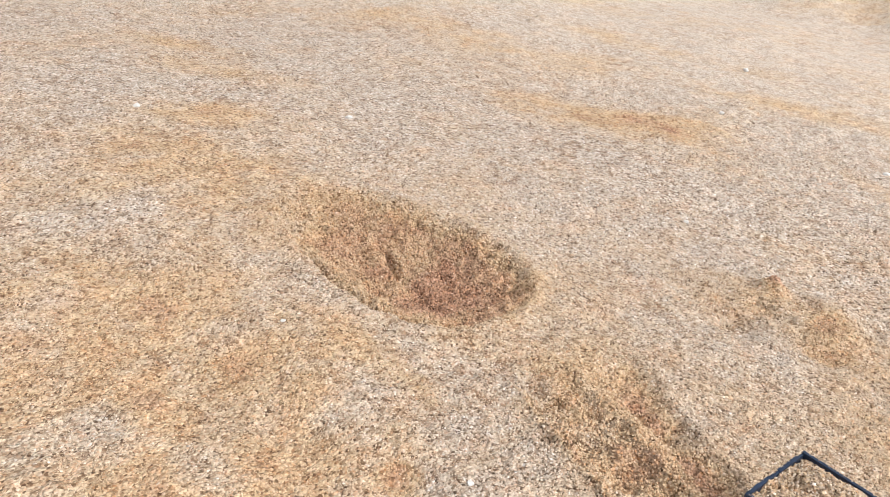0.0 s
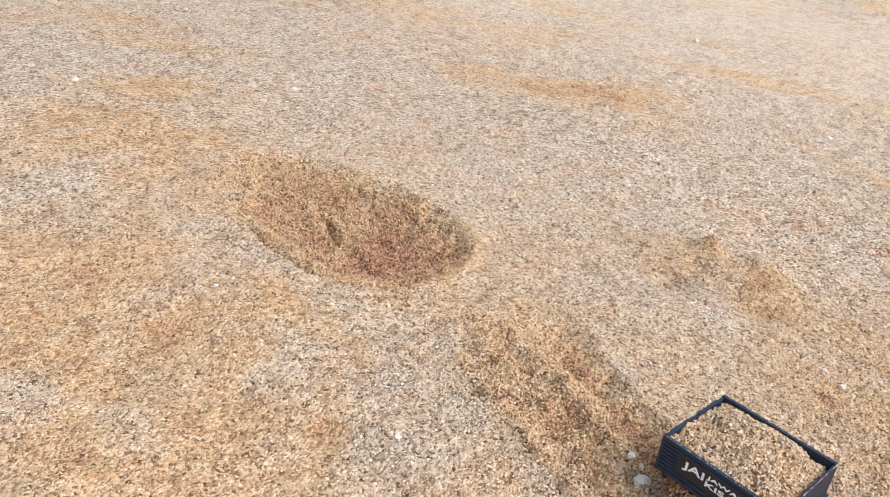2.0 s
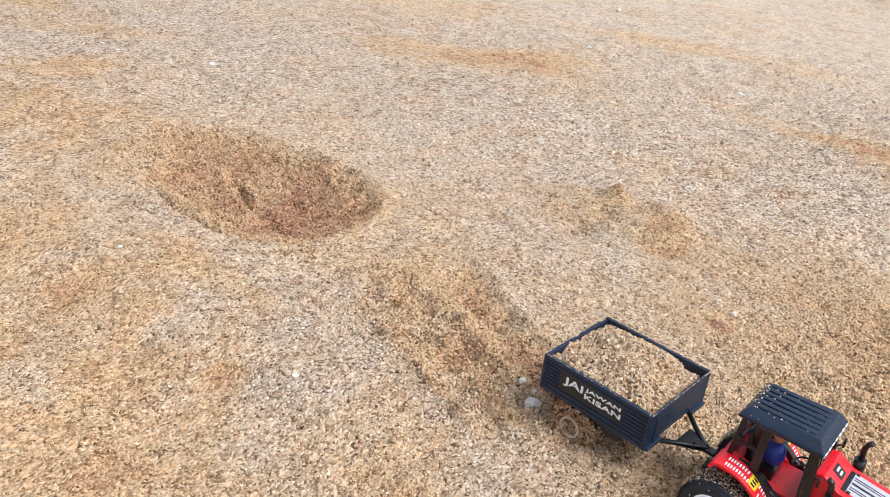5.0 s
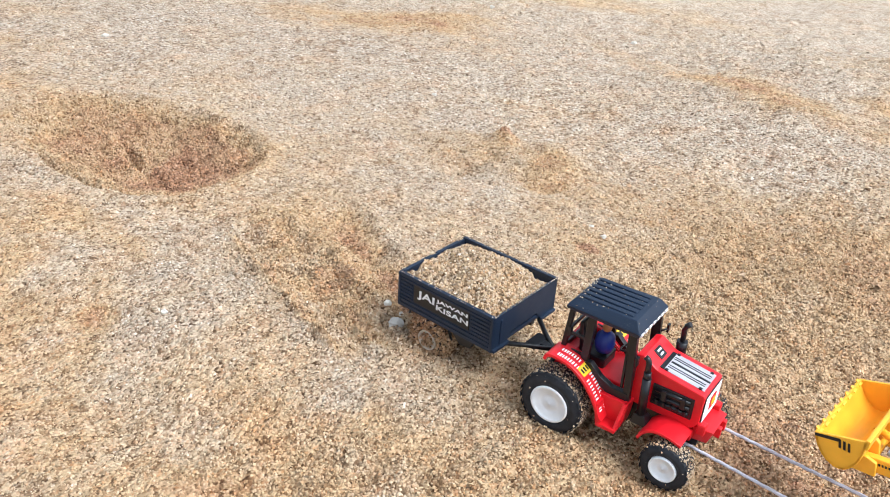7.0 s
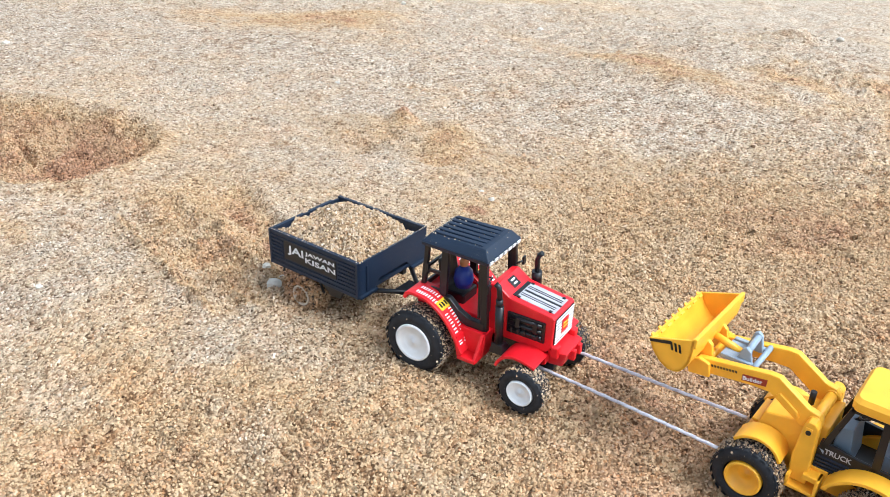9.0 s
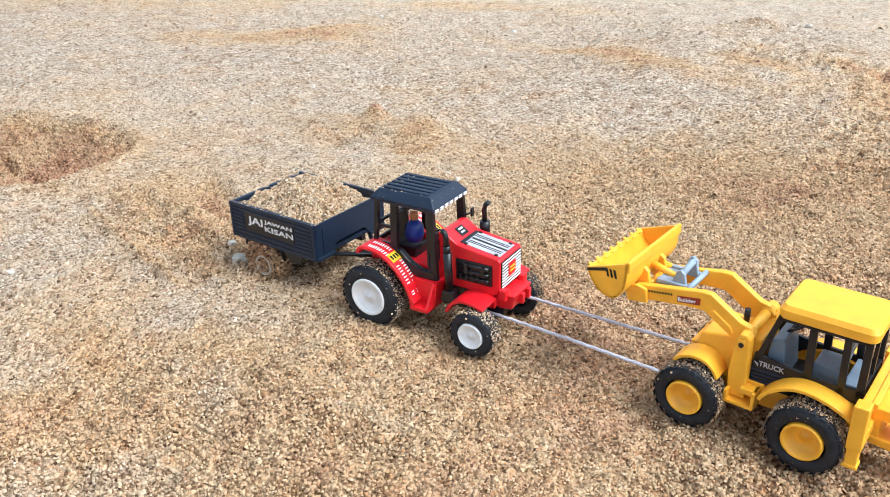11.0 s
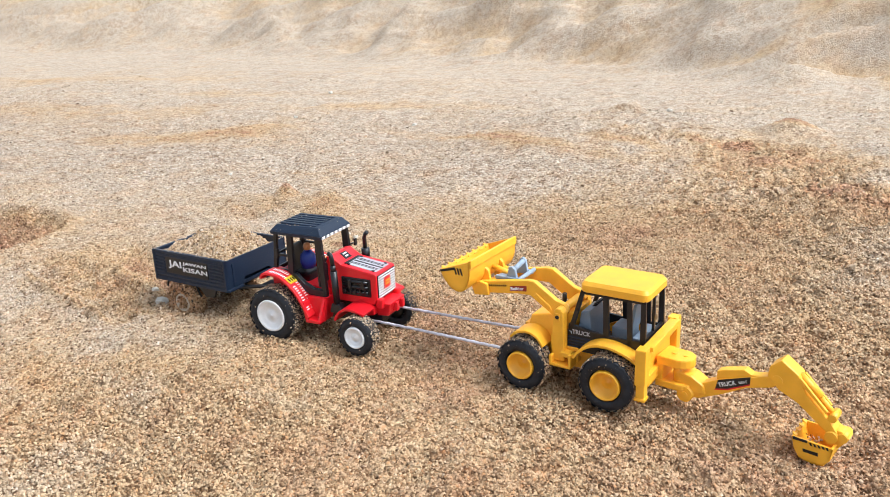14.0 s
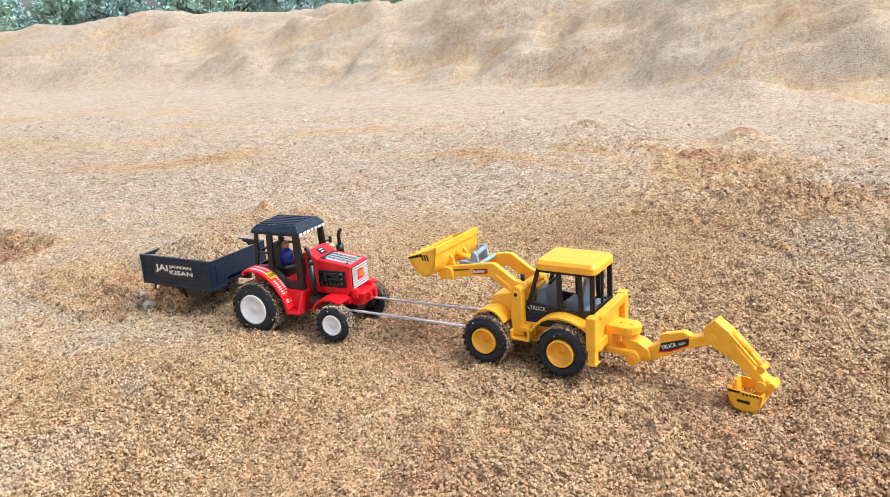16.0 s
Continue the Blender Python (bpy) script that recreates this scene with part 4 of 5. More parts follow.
sz = 0.1188 + 0.0070 * np.clip(np.minimum(np.minimum((sx + 0.005) / 0.006, (0.0275 - np.abs(sy)) / 0.007), (0.0625 - sx) / 0.0065), 0, 1)
speckle(tractor, np.stack([sx, sy, sz], -1), 22)

# exhaust and air stacks
part("air_intake", merge(hexa([(0.0695, -0.0330, 0.0375), (0.0850, -0.0330, 0.0375), (0.0850, -0.0190, 0.0375), (0.0695, -0.0190, 0.0375)], [(0.0715, -0.0320, 0.0470), (0.0810, -0.0320, 0.0470), (0.0810, -0.0230, 0.0470), (0.0715, -0.0230, 0.0470)], 0.001),
                        tube([(0.0765, -0.0285, 0.045), (0.0755, -0.0290, 0.083)], 0.0036, 14), tube([(0.0755, -0.0290, 0.082), (0.0750, -0.0290, 0.089)], 0.0030, 14),
                        tube([(0.0750, -0.0290, 0.088), (0.0745, -0.0290, 0.097), (0.0735, -0.0290, 0.1005), (0.0705, -0.0290, 0.1020)], 0.0024, 10)), BLACK, tractor, "black air intake stack")
part("exhaust_stack", merge(tube([(0.0815, 0.0265, 0.062), (0.0812, 0.0265, 0.084)], 0.0030, 12), tube([(0.0812, 0.0265, 0.080), (0.0808, 0.0265, 0.092)], 0.0046, 14),
                            tube([(0.0808, 0.0265, 0.091), (0.0804, 0.0265, 0.1035), (0.0815, 0.0265, 0.1075), (0.0845, 0.0265, 0.1105)], 0.0023, 10)), BLACK, tractor, "black exhaust pipe with a bent tip")
part("hitch", merge(box(-0.026, -0.008, -0.004, 0.004, 0.030, 0.0345, 0.001), tube([(-0.022, 0, 0.0255), (-0.022, 0, 0.041)], 0.0024, 8)), BLACK, tractor)

doll = part("doll", lathe([(0, -0.012), (0.0072, -0.011), (0.0090, -0.004), (0.0080, 0.004), (0.0036, 0.0085), (0, 0.009)], 16), BLUE)
doll.matrix_world = pose(0.025, 0.044, 0.084, 90)
tagged(doll, "small blue plastic driver figure sitting in the tractor cab", "doll")
head = lathe([(0, -0.0045), (0.0034, -0.0034), (0.0044, 0.0), (0.0034, 0.0036), (0, 0.0046)], 14)
me = doll.data
tmp = bmesh.new(); tmp.from_mesh(me)
moved(head, Matrix.Translation((0, 0.0125, 0)))
hm = bpy.data.meshes.new("tmp"); head.to_mesh(hm); head.free()
first = len(tmp.faces)
tmp.from_mesh(hm); bpy.data.meshes.remove(hm)
tmp.faces.ensure_lookup_table()
me.materials.append(SKIN)
for f in tmp.faces[first:]:
    f.material_index = 1
tmp.to_mesh(me); tmp.free()

# ---- the trailer ----
trailer = new("toy_trailer")
trailer.matrix_world = pose(-0.1230, 0.0685, 0.0, 0, 0, -4.0)
tagged(trailer, "dark blue plastic toy trailer loaded with sand, its wheels half buried", "toy trailer")
HX, HY, ZB, ZT = 0.0580, 0.0500, 0.0442, 0.0772
part("bed", box(-HX + 0.001, HX - 0.001, -HY + 0.001, HY - 0.001, ZB - 0.002, ZB + 0.002, 0.0005), NAVY, trailer)
for s in (-1, 1):
    y = s * HY
    ys = sorted((y, y - s * 0.0024))
    wall = part("side_wall", merge(box(-HX, HX, ys[0], ys[1], ZB - 0.003, ZT, 0.0005), box(-HX, HX, *sorted((y + s * 0.0010, y - s * 0.0030)), ZT - 0.0030, ZT + 0.0006, 0.0006), box(-HX, HX, *sorted((y + s * 0.0010, y - s * 0.0030)), ZB - 0.004, ZB, 0.0006)), NAVY, trailer)
    for k in range(7):
        z = ZB + 0.0025 + k * 0.0040
        for xa, xb in ((-HX + 0.0015, -HX + 0.0185), (HX - 0.0255, HX - 0.0035)) if 0 < k < 6 else ((-HX + 0.0015, HX - 0.0035),):
            part("rib", box(xa, xb, *sorted((y - s * 0.0005, y + s * 0.0011)), z, z + 0.0024, 0.0006), NAVY, wall)
    for x in (-HX, HX - 0.0030):
        part("corner_post", box(x, x + 0.0030, *sorted((y - s * 0.0020, y + s * 0.0014)), ZB - 0.004, ZT + 0.0004, 0.0006), NAVY, wall)
    plate = part("name_plate", box(-HX + 0.0205, HX - 0.0275, *sorted((y - s * 0.0003, y + s * 0.0008)), ZB + 0.0072, ZB + 0.0285, 0.0003), BLACK, wall, "black plate with white slogan lettering")
    if s < 0:
        face = lambda x, z: Matrix.Translation((x, y - 0.0010, z)) @ Matrix.Rotation(radians(90), 4, "X")
    else:
        face = lambda x, z: Matrix.Translation((-x + 0.0, y + 0.0010, z)) @ Matrix.Rotation(radians(180), 4, "Z") @ Matrix.Rotation(radians(90), 4, "X")
    writing("lettering", "JAI", 0.0215, 0.0104, face(-0.0330, ZB + 0.0130), WHITE, wall, "white lettering", 0.02)
    writing("lettering", "JAWAN", 0.0380, 0.0050, face(-0.0092, ZB + 0.0190), WHITE, wall, "white lettering", 0.02)
    writing("lettering", "KISAN", 0.0390, 0.0056, face(-0.0092, ZB + 0.0118), WHITE, wall, "white lettering", 0.02)
part("tail_wall", merge(box(-HX, -HX + 0.0024, -HY, HY, ZB - 0.003, ZT - 0.0012, 0.0005), box(-HX - 0.0010, -HX + 0.0030, -HY + 0.004, -0.004, ZT - 0.003, ZT - 0.0002, 0.0006), box(-HX - 0.0010, -HX + 0.0030, 0.004, HY - 0.012, ZT - 0.003, ZT - 0.0002, 0.0006)), NAVY, trailer)
fw = [(-HY, ZB - 0.004), (-HY, ZT - 0.0006), (HY, ZT - 0.0006), (HY, ZB - 0.004), (HY - 0.020, ZB - 0.004), (HY - 0.030, ZB + 0.006), (-HY + 0.030, ZB + 0.006), (-HY + 0.020, ZB - 0.004)]
part("front_wall", hexa([(HX - 0.0024, a, b) for a, b in fw], [(HX, a, b) for a, b in fw], 0.0005), NAVY, trailer)
for s in (-1, 1):
    part("front_ledge", box(HX - 0.001, HX + 0.0030, *sorted((s * HY, s * (HY - 0.024))), ZB - 0.0040, ZB - 0.001, 0.0006), NAVY, trailer)
part("front_rib", box(HX - 0.001, HX + 0.0012, -HY + 0.010, -HY + 0.0125, ZB, ZT - 0.006, 0.0004), NAVY, trailer)
for s in (-1, 1):
    part("beam", box(-HX + 0.004, HX - 0.004, s * 0.022 - 0.003, s * 0.022 + 0.003, ZB - 0.010, ZB - 0.001, 0.0006), BLACK, trailer)
    part("axle_bracket", slab([(-0.030, ZB - 0.002), (0.014, ZB - 0.002), (0.008, ZB - 0.016), (-0.006, ZB - 0.024), (-0.022, ZB - 0.024)], *sorted((s * 0.028, s * 0.033)), 0.0008), BLACK, trailer)
    part("side_bracket", slab([(0.002, ZB - 0.0030), (0.036, ZB - 0.0030), (0.030, ZB - 0.0165), (0.017, ZB - 0.0180)], *sorted((s * 0.0425, s * 0.0455)), 0.0008), BLACK, trailer)
    part("strut", tube([(0.000, s * 0.044, ZB - 0.003), (0.006, s * 0.043, ZB - 0.020)], 0.0013, 6), BLACK, trailer)
    part("strut", tube([(-0.044, s * 0.044, ZB - 0.003), (-0.049, s * 0.043, ZB - 0.014)], 0.0013, 6), BLACK, trailer)
    part("drawbar", tube([(HX - 0.008, s * 0.034, ZB - 0.004), (HX + 0.016, s * 0.014, ZB - 0.006), (HX + 0.036, 0.0, 0.0365)], 0.0024, 8), BLACK, trailer)
part("hitch_eye", merge(box(HX + 0.022, HX + 0.043, -0.004, 0.004, 0.0345, 0.0385, 0.001), box(HX + 0.010, HX + 0.022, -0.012, 0.012, 0.0345, 0.0375, 0.001)), BLACK, trailer)
part("axle", tube([(-0.0205, -0.034, 0.0175), (-0.0205, 0.034, 0.0175)], 0.003, 8), BLACK, trailer)
for s in (-1, 1):
    wheel(trailer, -0.0185, s * 0.0505, 0.0160, 0.0220, 0.015, 0.0105, DUSTY, s, 18, 3.2, 8 if s < 0 else 9, True)
g = np.random.default_rng(31)
k = 190
t, side = g.uniform(-1, 1, k), g.integers(0, 4, k)
sx = np.where(side < 2, t * HX, np.where(side == 2, -HX, HX)) ; sy = np.where(side < 2, np.where(side == 0, -HY, HY), t * HY)
speckle(trailer, np.stack([sx, sy * 0.99, ZT + 0.0006 + 0 * sx], -1), 32, 0.0005)

# its load of sand
def load_height(x, y):
    e = np.minimum((HX - np.abs(x)) / 0.03, (HY - np.abs(y)) / 0.03)
    z = 0.0715 + 0.0125 * step(0.0, 1.1, e) - 0.008 * step(0.030, 0.058, x) + 0.008 * blob(x, y, 0.002, 0.008, 0.032, 0.030)
    return z - 0.003 + 0.0026 * smooth_noise(x, y, 0.015, 20) + 0.0055 * (clods(x, y, 0.0125, 3) - 0.2) + 0.0022 * clods(x, y, 0.006, 4) - 0.003 * blob(x, y, 0.03, -0.01, 0.014, 0.01)

load = new("sand_load", sheet("sand_load", np.linspace(-HX + 0.0026, HX - 0.0026, 80), np.linspace(-HY + 0.0026, HY - 0.0026, 70), load_height))
load.matrix_world = trailer.matrix_world.copy()
load.data.materials.append(SAND)
load.data.attributes["damp"].data.foreach_set("value", np.full(80 * 70, 0.50, np.float32))
tagged(load, "heaped load of crumbly brown sand filling the trailer", "sand")
lg = np.random.default_rng(41)
lx, ly = lg.uniform(-HX + 0.004, HX - 0.004, 4200), lg.uniform(-HY + 0.004, HY - 0.004, 4200)
lr = 0.0007 + 0.0011 * lg.random(4200) ** 2
crumb = new("crumbled_sand", grains("crumbled_sand", np.stack([lx, ly, load_height(lx, ly) + lr * 0.5], -1), lr, 0.15 + 0.55 * lg.random(4200), 42))
crumb.parent = load
tagged(crumb, "loose crumbs of damp sand", kind="stuff")


# ---- the yellow backhoe loader ----
loader = new("toy_backhoe_loader")
loader.matrix_world = pose(0.379, 0.0385, -0.003, 0, 0, 173.0)
tagged(loader, "yellow plastic toy backhoe loader with raised front bucket, standing on sand", "toy digger")

part("chassis", merge(box(-0.030, 0.098, -0.014, 0.014, 0.018, 0.040, 0.001), box(0.060, 0.099, -0.018, 0.018, 0.030, 0.046, 0.001)), YELLOW, loader)
part("axle", tube([(0, -0.034, 0.0255), (0, 0.034, 0.0255)], 0.004, 10), BLACK, loader)
part("axle", tube([(0.0845, -0.034, 0.0255), (0.0845, 0.034, 0.0255)], 0.004, 10), BLACK, loader)
for s in (-1, 1):
    wheel(loader, 0.000, s * 0.0490, 0.0252, 0.0258, 0.021, 0.0135, YELLOW, s, 22, 1.5, 12 if s < 0 else 13, False, 0.0055)
    wheel(loader, 0.0845, s * 0.0490, 0.0250, 0.0250, 0.021, 0.0130, YELLOW, s, 22, 1.5, 14 if s < 0 else 15, False, 0.0055)

# hood
hood = part("hood", hexa([(0.044, -0.0225, 0.036), (0.0955, -0.0205, 0.036), (0.0955, 0.0205, 0.036), (0.044, 0.0225, 0.036)],
                         [(0.044, -0.0195, 0.075), (0.0890, -0.0160, 0.064), (0.0890, 0.0160, 0.064), (0.044, 0.0195, 0.075)], 0.0020, 3), YELLOW, loader)
part("hood_pipe", tube([(0.064, -0.004, 0.072), (0.064, -0.004, 0.083)], 0.0022, 10), BLACK, hood, "short black pipe")
part("grille", merge(*[box(0.0905, 0.0962, -0.015, 0.015, z, z + 0.002, 0.0003) for z in (0.040, 0.044, 0.048, 0.052)]), YELLOW, hood)
for s in (-1, 1):
    # front mudguard, tower, step
    arc = [(0.0645, 0.0445), (0.0690, 0.0515), (0.0760, 0.0560), (0.0850, 0.0570), (0.0940, 0.0540), (0.1000, 0.0485)]
    b = strip(spline(arc[::-1]), -0.0024, 0.0200, 0.0400)
    part("front_mudguard", b if s > 0 else flipped(b), YELLOW, loader)
    b = merge(slab([(0.0470, 0.030), (0.0600, 0.030), (0.0610, 0.050), (0.0585, 0.0775), (0.0560, 0.0815), (0.0515, 0.0815), (0.0485, 0.0780)], 0.0225, 0.0315, 0.0012), box(0.0520, 0.0565, 0.0310, 0.0322, 0.0700, 0.0770, 0.0006))
    tower = part("loader_tower", b if s > 0 else flipped(b), YELLOW, loader)
    part("pin", tube([(0.0542, s * 0.0300, 0.0735), (0.0542, s * 0.0328, 0.0735)], 0.0019, 10), BLACK, tower, "dark pivot pin")
    b = merge(box(0.0380, 0.0600, 0.0200, 0.0380, 0.0270, 0.0295, 0.0006), box(0.0380, 0.0405, 0.0200, 0.0380, 0.0280, 0.0410, 0.0006), box(0.0575, 0.0600, 0.0200, 0.0380, 0.0280, 0.0370, 0.0006), box(0.0380, 0.0500, 0.0220, 0.0350, 0.0365, 0.0410, 0.0006), box(0.036, 0.062, 0.0180, 0.0260, 0.0290, 0.0440, 0.001))
    part("step", b if s > 0 else flipped(b), YELLOW, loader)
    # rear mudguard
    arc = [(0.0360, 0.0410), (0.0310, 0.0480), (0.0230, 0.0545), (0.0130, 0.0585), (0.0020, 0.0590), (-0.0100, 0.0565), (-0.0200, 0.0525), (-0.0270, 0.0480)]
    b = merge(strip(spline(arc), -0.0026, 0.0180, 0.0405), slab(spline(arc) + [(-0.0270, 0.0350), (0.0360, 0.0350)], 0.0180, 0.0225, 0.0005))
    part("rear_mudguard", b if s > 0 else flipped(b), YELLOW, loader)

# cab
CW = 0.0245
cab = part("cab_floor", box(-0.026, 0.046, -CW + 0.001, CW - 0.001, 0.0400, 0.0470, 0.0006), BLACK, loader)
for s in (-1, 1):
    ys = sorted((s * CW, s * (CW - 0.0028)))
    b = merge(slab([(0.0475, 0.0430), (0.0475, 0.0600), (0.0440, 0.0660), (0.0250, 0.0630), (0.0120, 0.0620), (-0.0060, 0.0615), (-0.0260, 0.0635), (-0.0260, 0.0520), (0.0100, 0.0545), (0.0280, 0.0480), (0.0350, 0.0400)], *ys, 0.0005),
              slab([(0.0470, 0.0590), (0.0425, 0.0590), (0.0305, 0.1010), (0.0345, 0.1010)], *ys, 0.0005), slab([(0.0125, 0.0560), (0.0068, 0.0560), (0.0085, 0.1010), (0.0135, 0.1010)], *ys, 0.0005),
              slab([(-0.0100, 0.0560), (-0.0150, 0.0560), (-0.0130, 0.1010), (-0.0085, 0.1010)], *ys, 0.0005), slab([(-0.0215, 0.0570), (-0.0270, 0.0570), (-0.0260, 0.1010), (-0.0215, 0.1010)], *ys, 0.0005),
              box(-0.0255, 0.0345, ys[0], ys[1], 0.0975, 0.1015, 0.0005))
    frame_side = part("cab_side", b, BLACK, loader, "black cab side with window openings")
    for k in range(4):
        z = 0.0440 + k * 0.0030
        part("louvre", box(0.0250 + 0.0030 * max(0, 3 - k) * 0.6, 0.0470, *sorted((s * (CW - 0.0005), s * (CW + 0.0009))), z, z + 0.0017, 0.0004), NAVY, frame_side)
    up = Matrix.Rotation(radians(180 if s > 0 else 0), 4, "Z") @ Matrix.Rotation(radians(90), 4, "X")
    writing("lettering", "TRUCK", 0.0180, 0.0042, Matrix.Translation((0.0425 if s > 0 else 0.0245, s * (CW + 0.0002), 0.0572)) @ up, SILVER, frame_side, "pale grey lettering", 0.02)
    part("lettering_tail", slab([(0.0460, 0.0600), (0.0428, 0.0565), (0.0428, 0.0590)], *sorted((s * CW, s * (CW + 0.0004))), 0), GREY, frame_side)
part("windscreen_sill", hexa([(0.0445, -CW, 0.045), (0.0475, -CW, 0.045), (0.0475, CW, 0.045), (0.0445, CW, 0.045)], [(0.0440, -CW, 0.066), (0.0465, -CW, 0.066), (0.0465, CW, 0.066), (0.0440, CW, 0.066)], 0.0004), BLACK, loader)
part("windscreen_header", box(0.0315, 0.0345, -CW, CW, 0.0985, 0.1015, 0.0004), BLACK, loader)
part("rear_window_frame", merge(box(-0.0265, -0.0235, -CW, CW, 0.0500, 0.0650, 0.0004), box(-0.0260, -0.0235, -CW, CW, 0.0985, 0.1015, 0.0004), box(-0.0262, -0.0237, -0.0015, 0.0015, 0.064, 0.100, 0.0003)), BLACK, loader)
part("seat", merge(box(-0.0080, 0.0100, -0.0110, 0.0110, 0.0500, 0.0660, 0.0015), hexa([(-0.0090, -0.0110, 0.064), (-0.0050, -0.0110, 0.064), (-0.0050, 0.0110, 0.064), (-0.0090, 0.0110, 0.064)], [(-0.0130, -0.0105, 0.090), (-0.0100, -0.0105, 0.090), (-0.0100, 0.0105, 0.090), (-0.0130, 0.0105, 0.090)], 0.0012)), CAB_GREY, loader, "grey plastic seat")
part("seat_rib", merge(*[box(-0.0098 - 0.00015 * k * 2, -0.0068 - 0.0010 * k, -0.0095, 0.0095, 0.070 + 0.005 * k, 0.0725 + 0.005 * k, 0.0004) for k in range(4)]), CAB_GREY, loader)
part("dashboard", merge(hexa([(0.026, -0.017, 0.046), (0.042, -0.017, 0.046), (0.042, 0.017, 0.046), (0.026, 0.017, 0.046)], [(0.030, -0.015, 0.078), (0.0385, -0.015, 0.076), (0.0385, 0.015, 0.076), (0.030, 0.015, 0.078)], 0.0012)), CAB_GREY, loader, "grey plastic dashboard")
part("rear_shelf", box(-0.024, -0.012, -0.019, 0.019, 0.046, 0.062, 0.001), CAB_GREY, loader)
ring = lathe([(0.0064 + 0.0009 * math.cos(t), 0.0009 * math.sin(t)) for t in (2 * math.pi * k / 8 for k in range(8))], 24, True)
moved(ring, Matrix.Translation((0.0255, 0, 0.0845)) @ Matrix.Rotation(radians(35), 4, "Y") @ Matrix.Rotation(radians(90), 4, "X"))
part("steering_wheel", merge(ring, tube([(0.0255, 0, 0.0845), (0.033, 0, 0.076)], 0.0016, 8), tube([(0.0255, -0.006, 0.0845), (0.0255, 0.006, 0.0845)], 0.0009, 6)), BLACK, loader)

def rounded(x0, x1, y0, y1, r, k=6):
    pts = []
    for cx, cy, a in ((x1 - r, y1 - r, 0), (x0 + r, y1 - r, 90), (x0 + r, y0 + r, 180), (x1 - r, y0 + r, 270)):
        pts += [(cx + r * math.cos(radians(a + 90 * i / k)), cy + r * math.sin(radians(a + 90 * i / k))) for i in range(k + 1)]
    return pts

o1, o2, o3 = rounded(-0.0275, 0.0345, -0.0250, 0.0250, 0.005), rounded(-0.0285, 0.0355, -0.0258, 0.0258, 0.006), rounded(-0.0262, 0.0332, -0.0236, 0.0236, 0.0050)
crown = bmesh.new()
rings = [[crown.verts.new((x, y, z)) for x, y in o] for o, z in ((o1, 0.1000), (o2, 0.1010), (o2, 0.1066), (o3, 0.1100))]
crown.faces.new(rings[0][::-1]); crown.faces.new(rings[-1])
for u, v in zip(rings, rings[1:]):
    for i in range(len(u)):
        crown.faces.new((u[i], u[(i + 1) % len(u)], v[(i + 1) % len(u)], v[i]))
part("roof", bevelled(crown, 0.0008, 2, 20), YELLOW, loader, "domed bright yellow cab roof")

# front loader arms, linkage and bucket
for s in (-1, 1):
    prof = [(0.0480, 0.0760), (0.0520, 0.0830), (0.0600, 0.0850), (0.0830, 0.1000), (0.0900, 0.1000), (0.1420, 0.0905), (0.1450, 0.0860), (0.1420, 0.0800), (0.1330, 0.0800), (0.1000, 0.0850), (0.0870, 0.0855), (0.0620, 0.0690), (0.0540, 0.0690)]
    b = merge(slab(prof, 0.0165, 0.0225, 0.0010), slab([(0.0640, 0.0750), (0.0660, 0.0795), (0.0800, 0.0890), (0.0830, 0.0860)], 0.0220, 0.0240, 0.0006), tube([(0.054, 0.0150, 0.0770), (0.054, 0.0240, 0.0770)], 0.0048, 14))
    arm = part("loader_arm", b if s > 0 else flipped(b), YELLOW, loader)
    ys = sorted((s * 0.0224, s * 0.0230))
    part("arm_sticker", slab([(0.0905, 0.0890), (0.0905, 0.0945), (0.1080, 0.0915), (0.1080, 0.0865)], *ys, 0), DECAL_RED, arm, "red brown sticker with white letters")
    up = Matrix.Rotation(radians(180 if s > 0 else 0), 4, "Z") @ Matrix.Rotation(radians(90), 4, "X") @ Matrix.Rotation(radians(10 if s > 0 else -10), 4, "Z")
    writing("lettering", "Builder", 0.0140, 0.0032, Matrix.Translation((0.1070 if s > 0 else 0.0915, s * 0.0232, 0.0874 if s > 0 else 0.0905)) @ up, WHITE, arm, "white lettering", 0.01)
    part("arm_marking", merge(*[slab([(x, 0.0857 + (0.140 - x) * 0.16), (x + 0.0011, 0.0857 + (0.140 - x) * 0.16), (x + 0.0016, 0.0873 + (0.140 - x) * 0.16), (x + 0.0005, 0.0873 + (0.140 - x) * 0.16)], *ys, 0) for x in (0.1120 + 0.0022 * k for k in range(10))]), BLACK, arm, "row of small dark dashes")
part("cross_tube", tube([(0.054, -0.017, 0.0770), (0.054, 0.017, 0.0770)], 0.0040, 12), YELLOW, loader)
part("cross_tube", tube([(0.137, -0.017, 0.0860), (0.137, 0.017, 0.0860)], 0.0030, 10), YELLOW, loader)
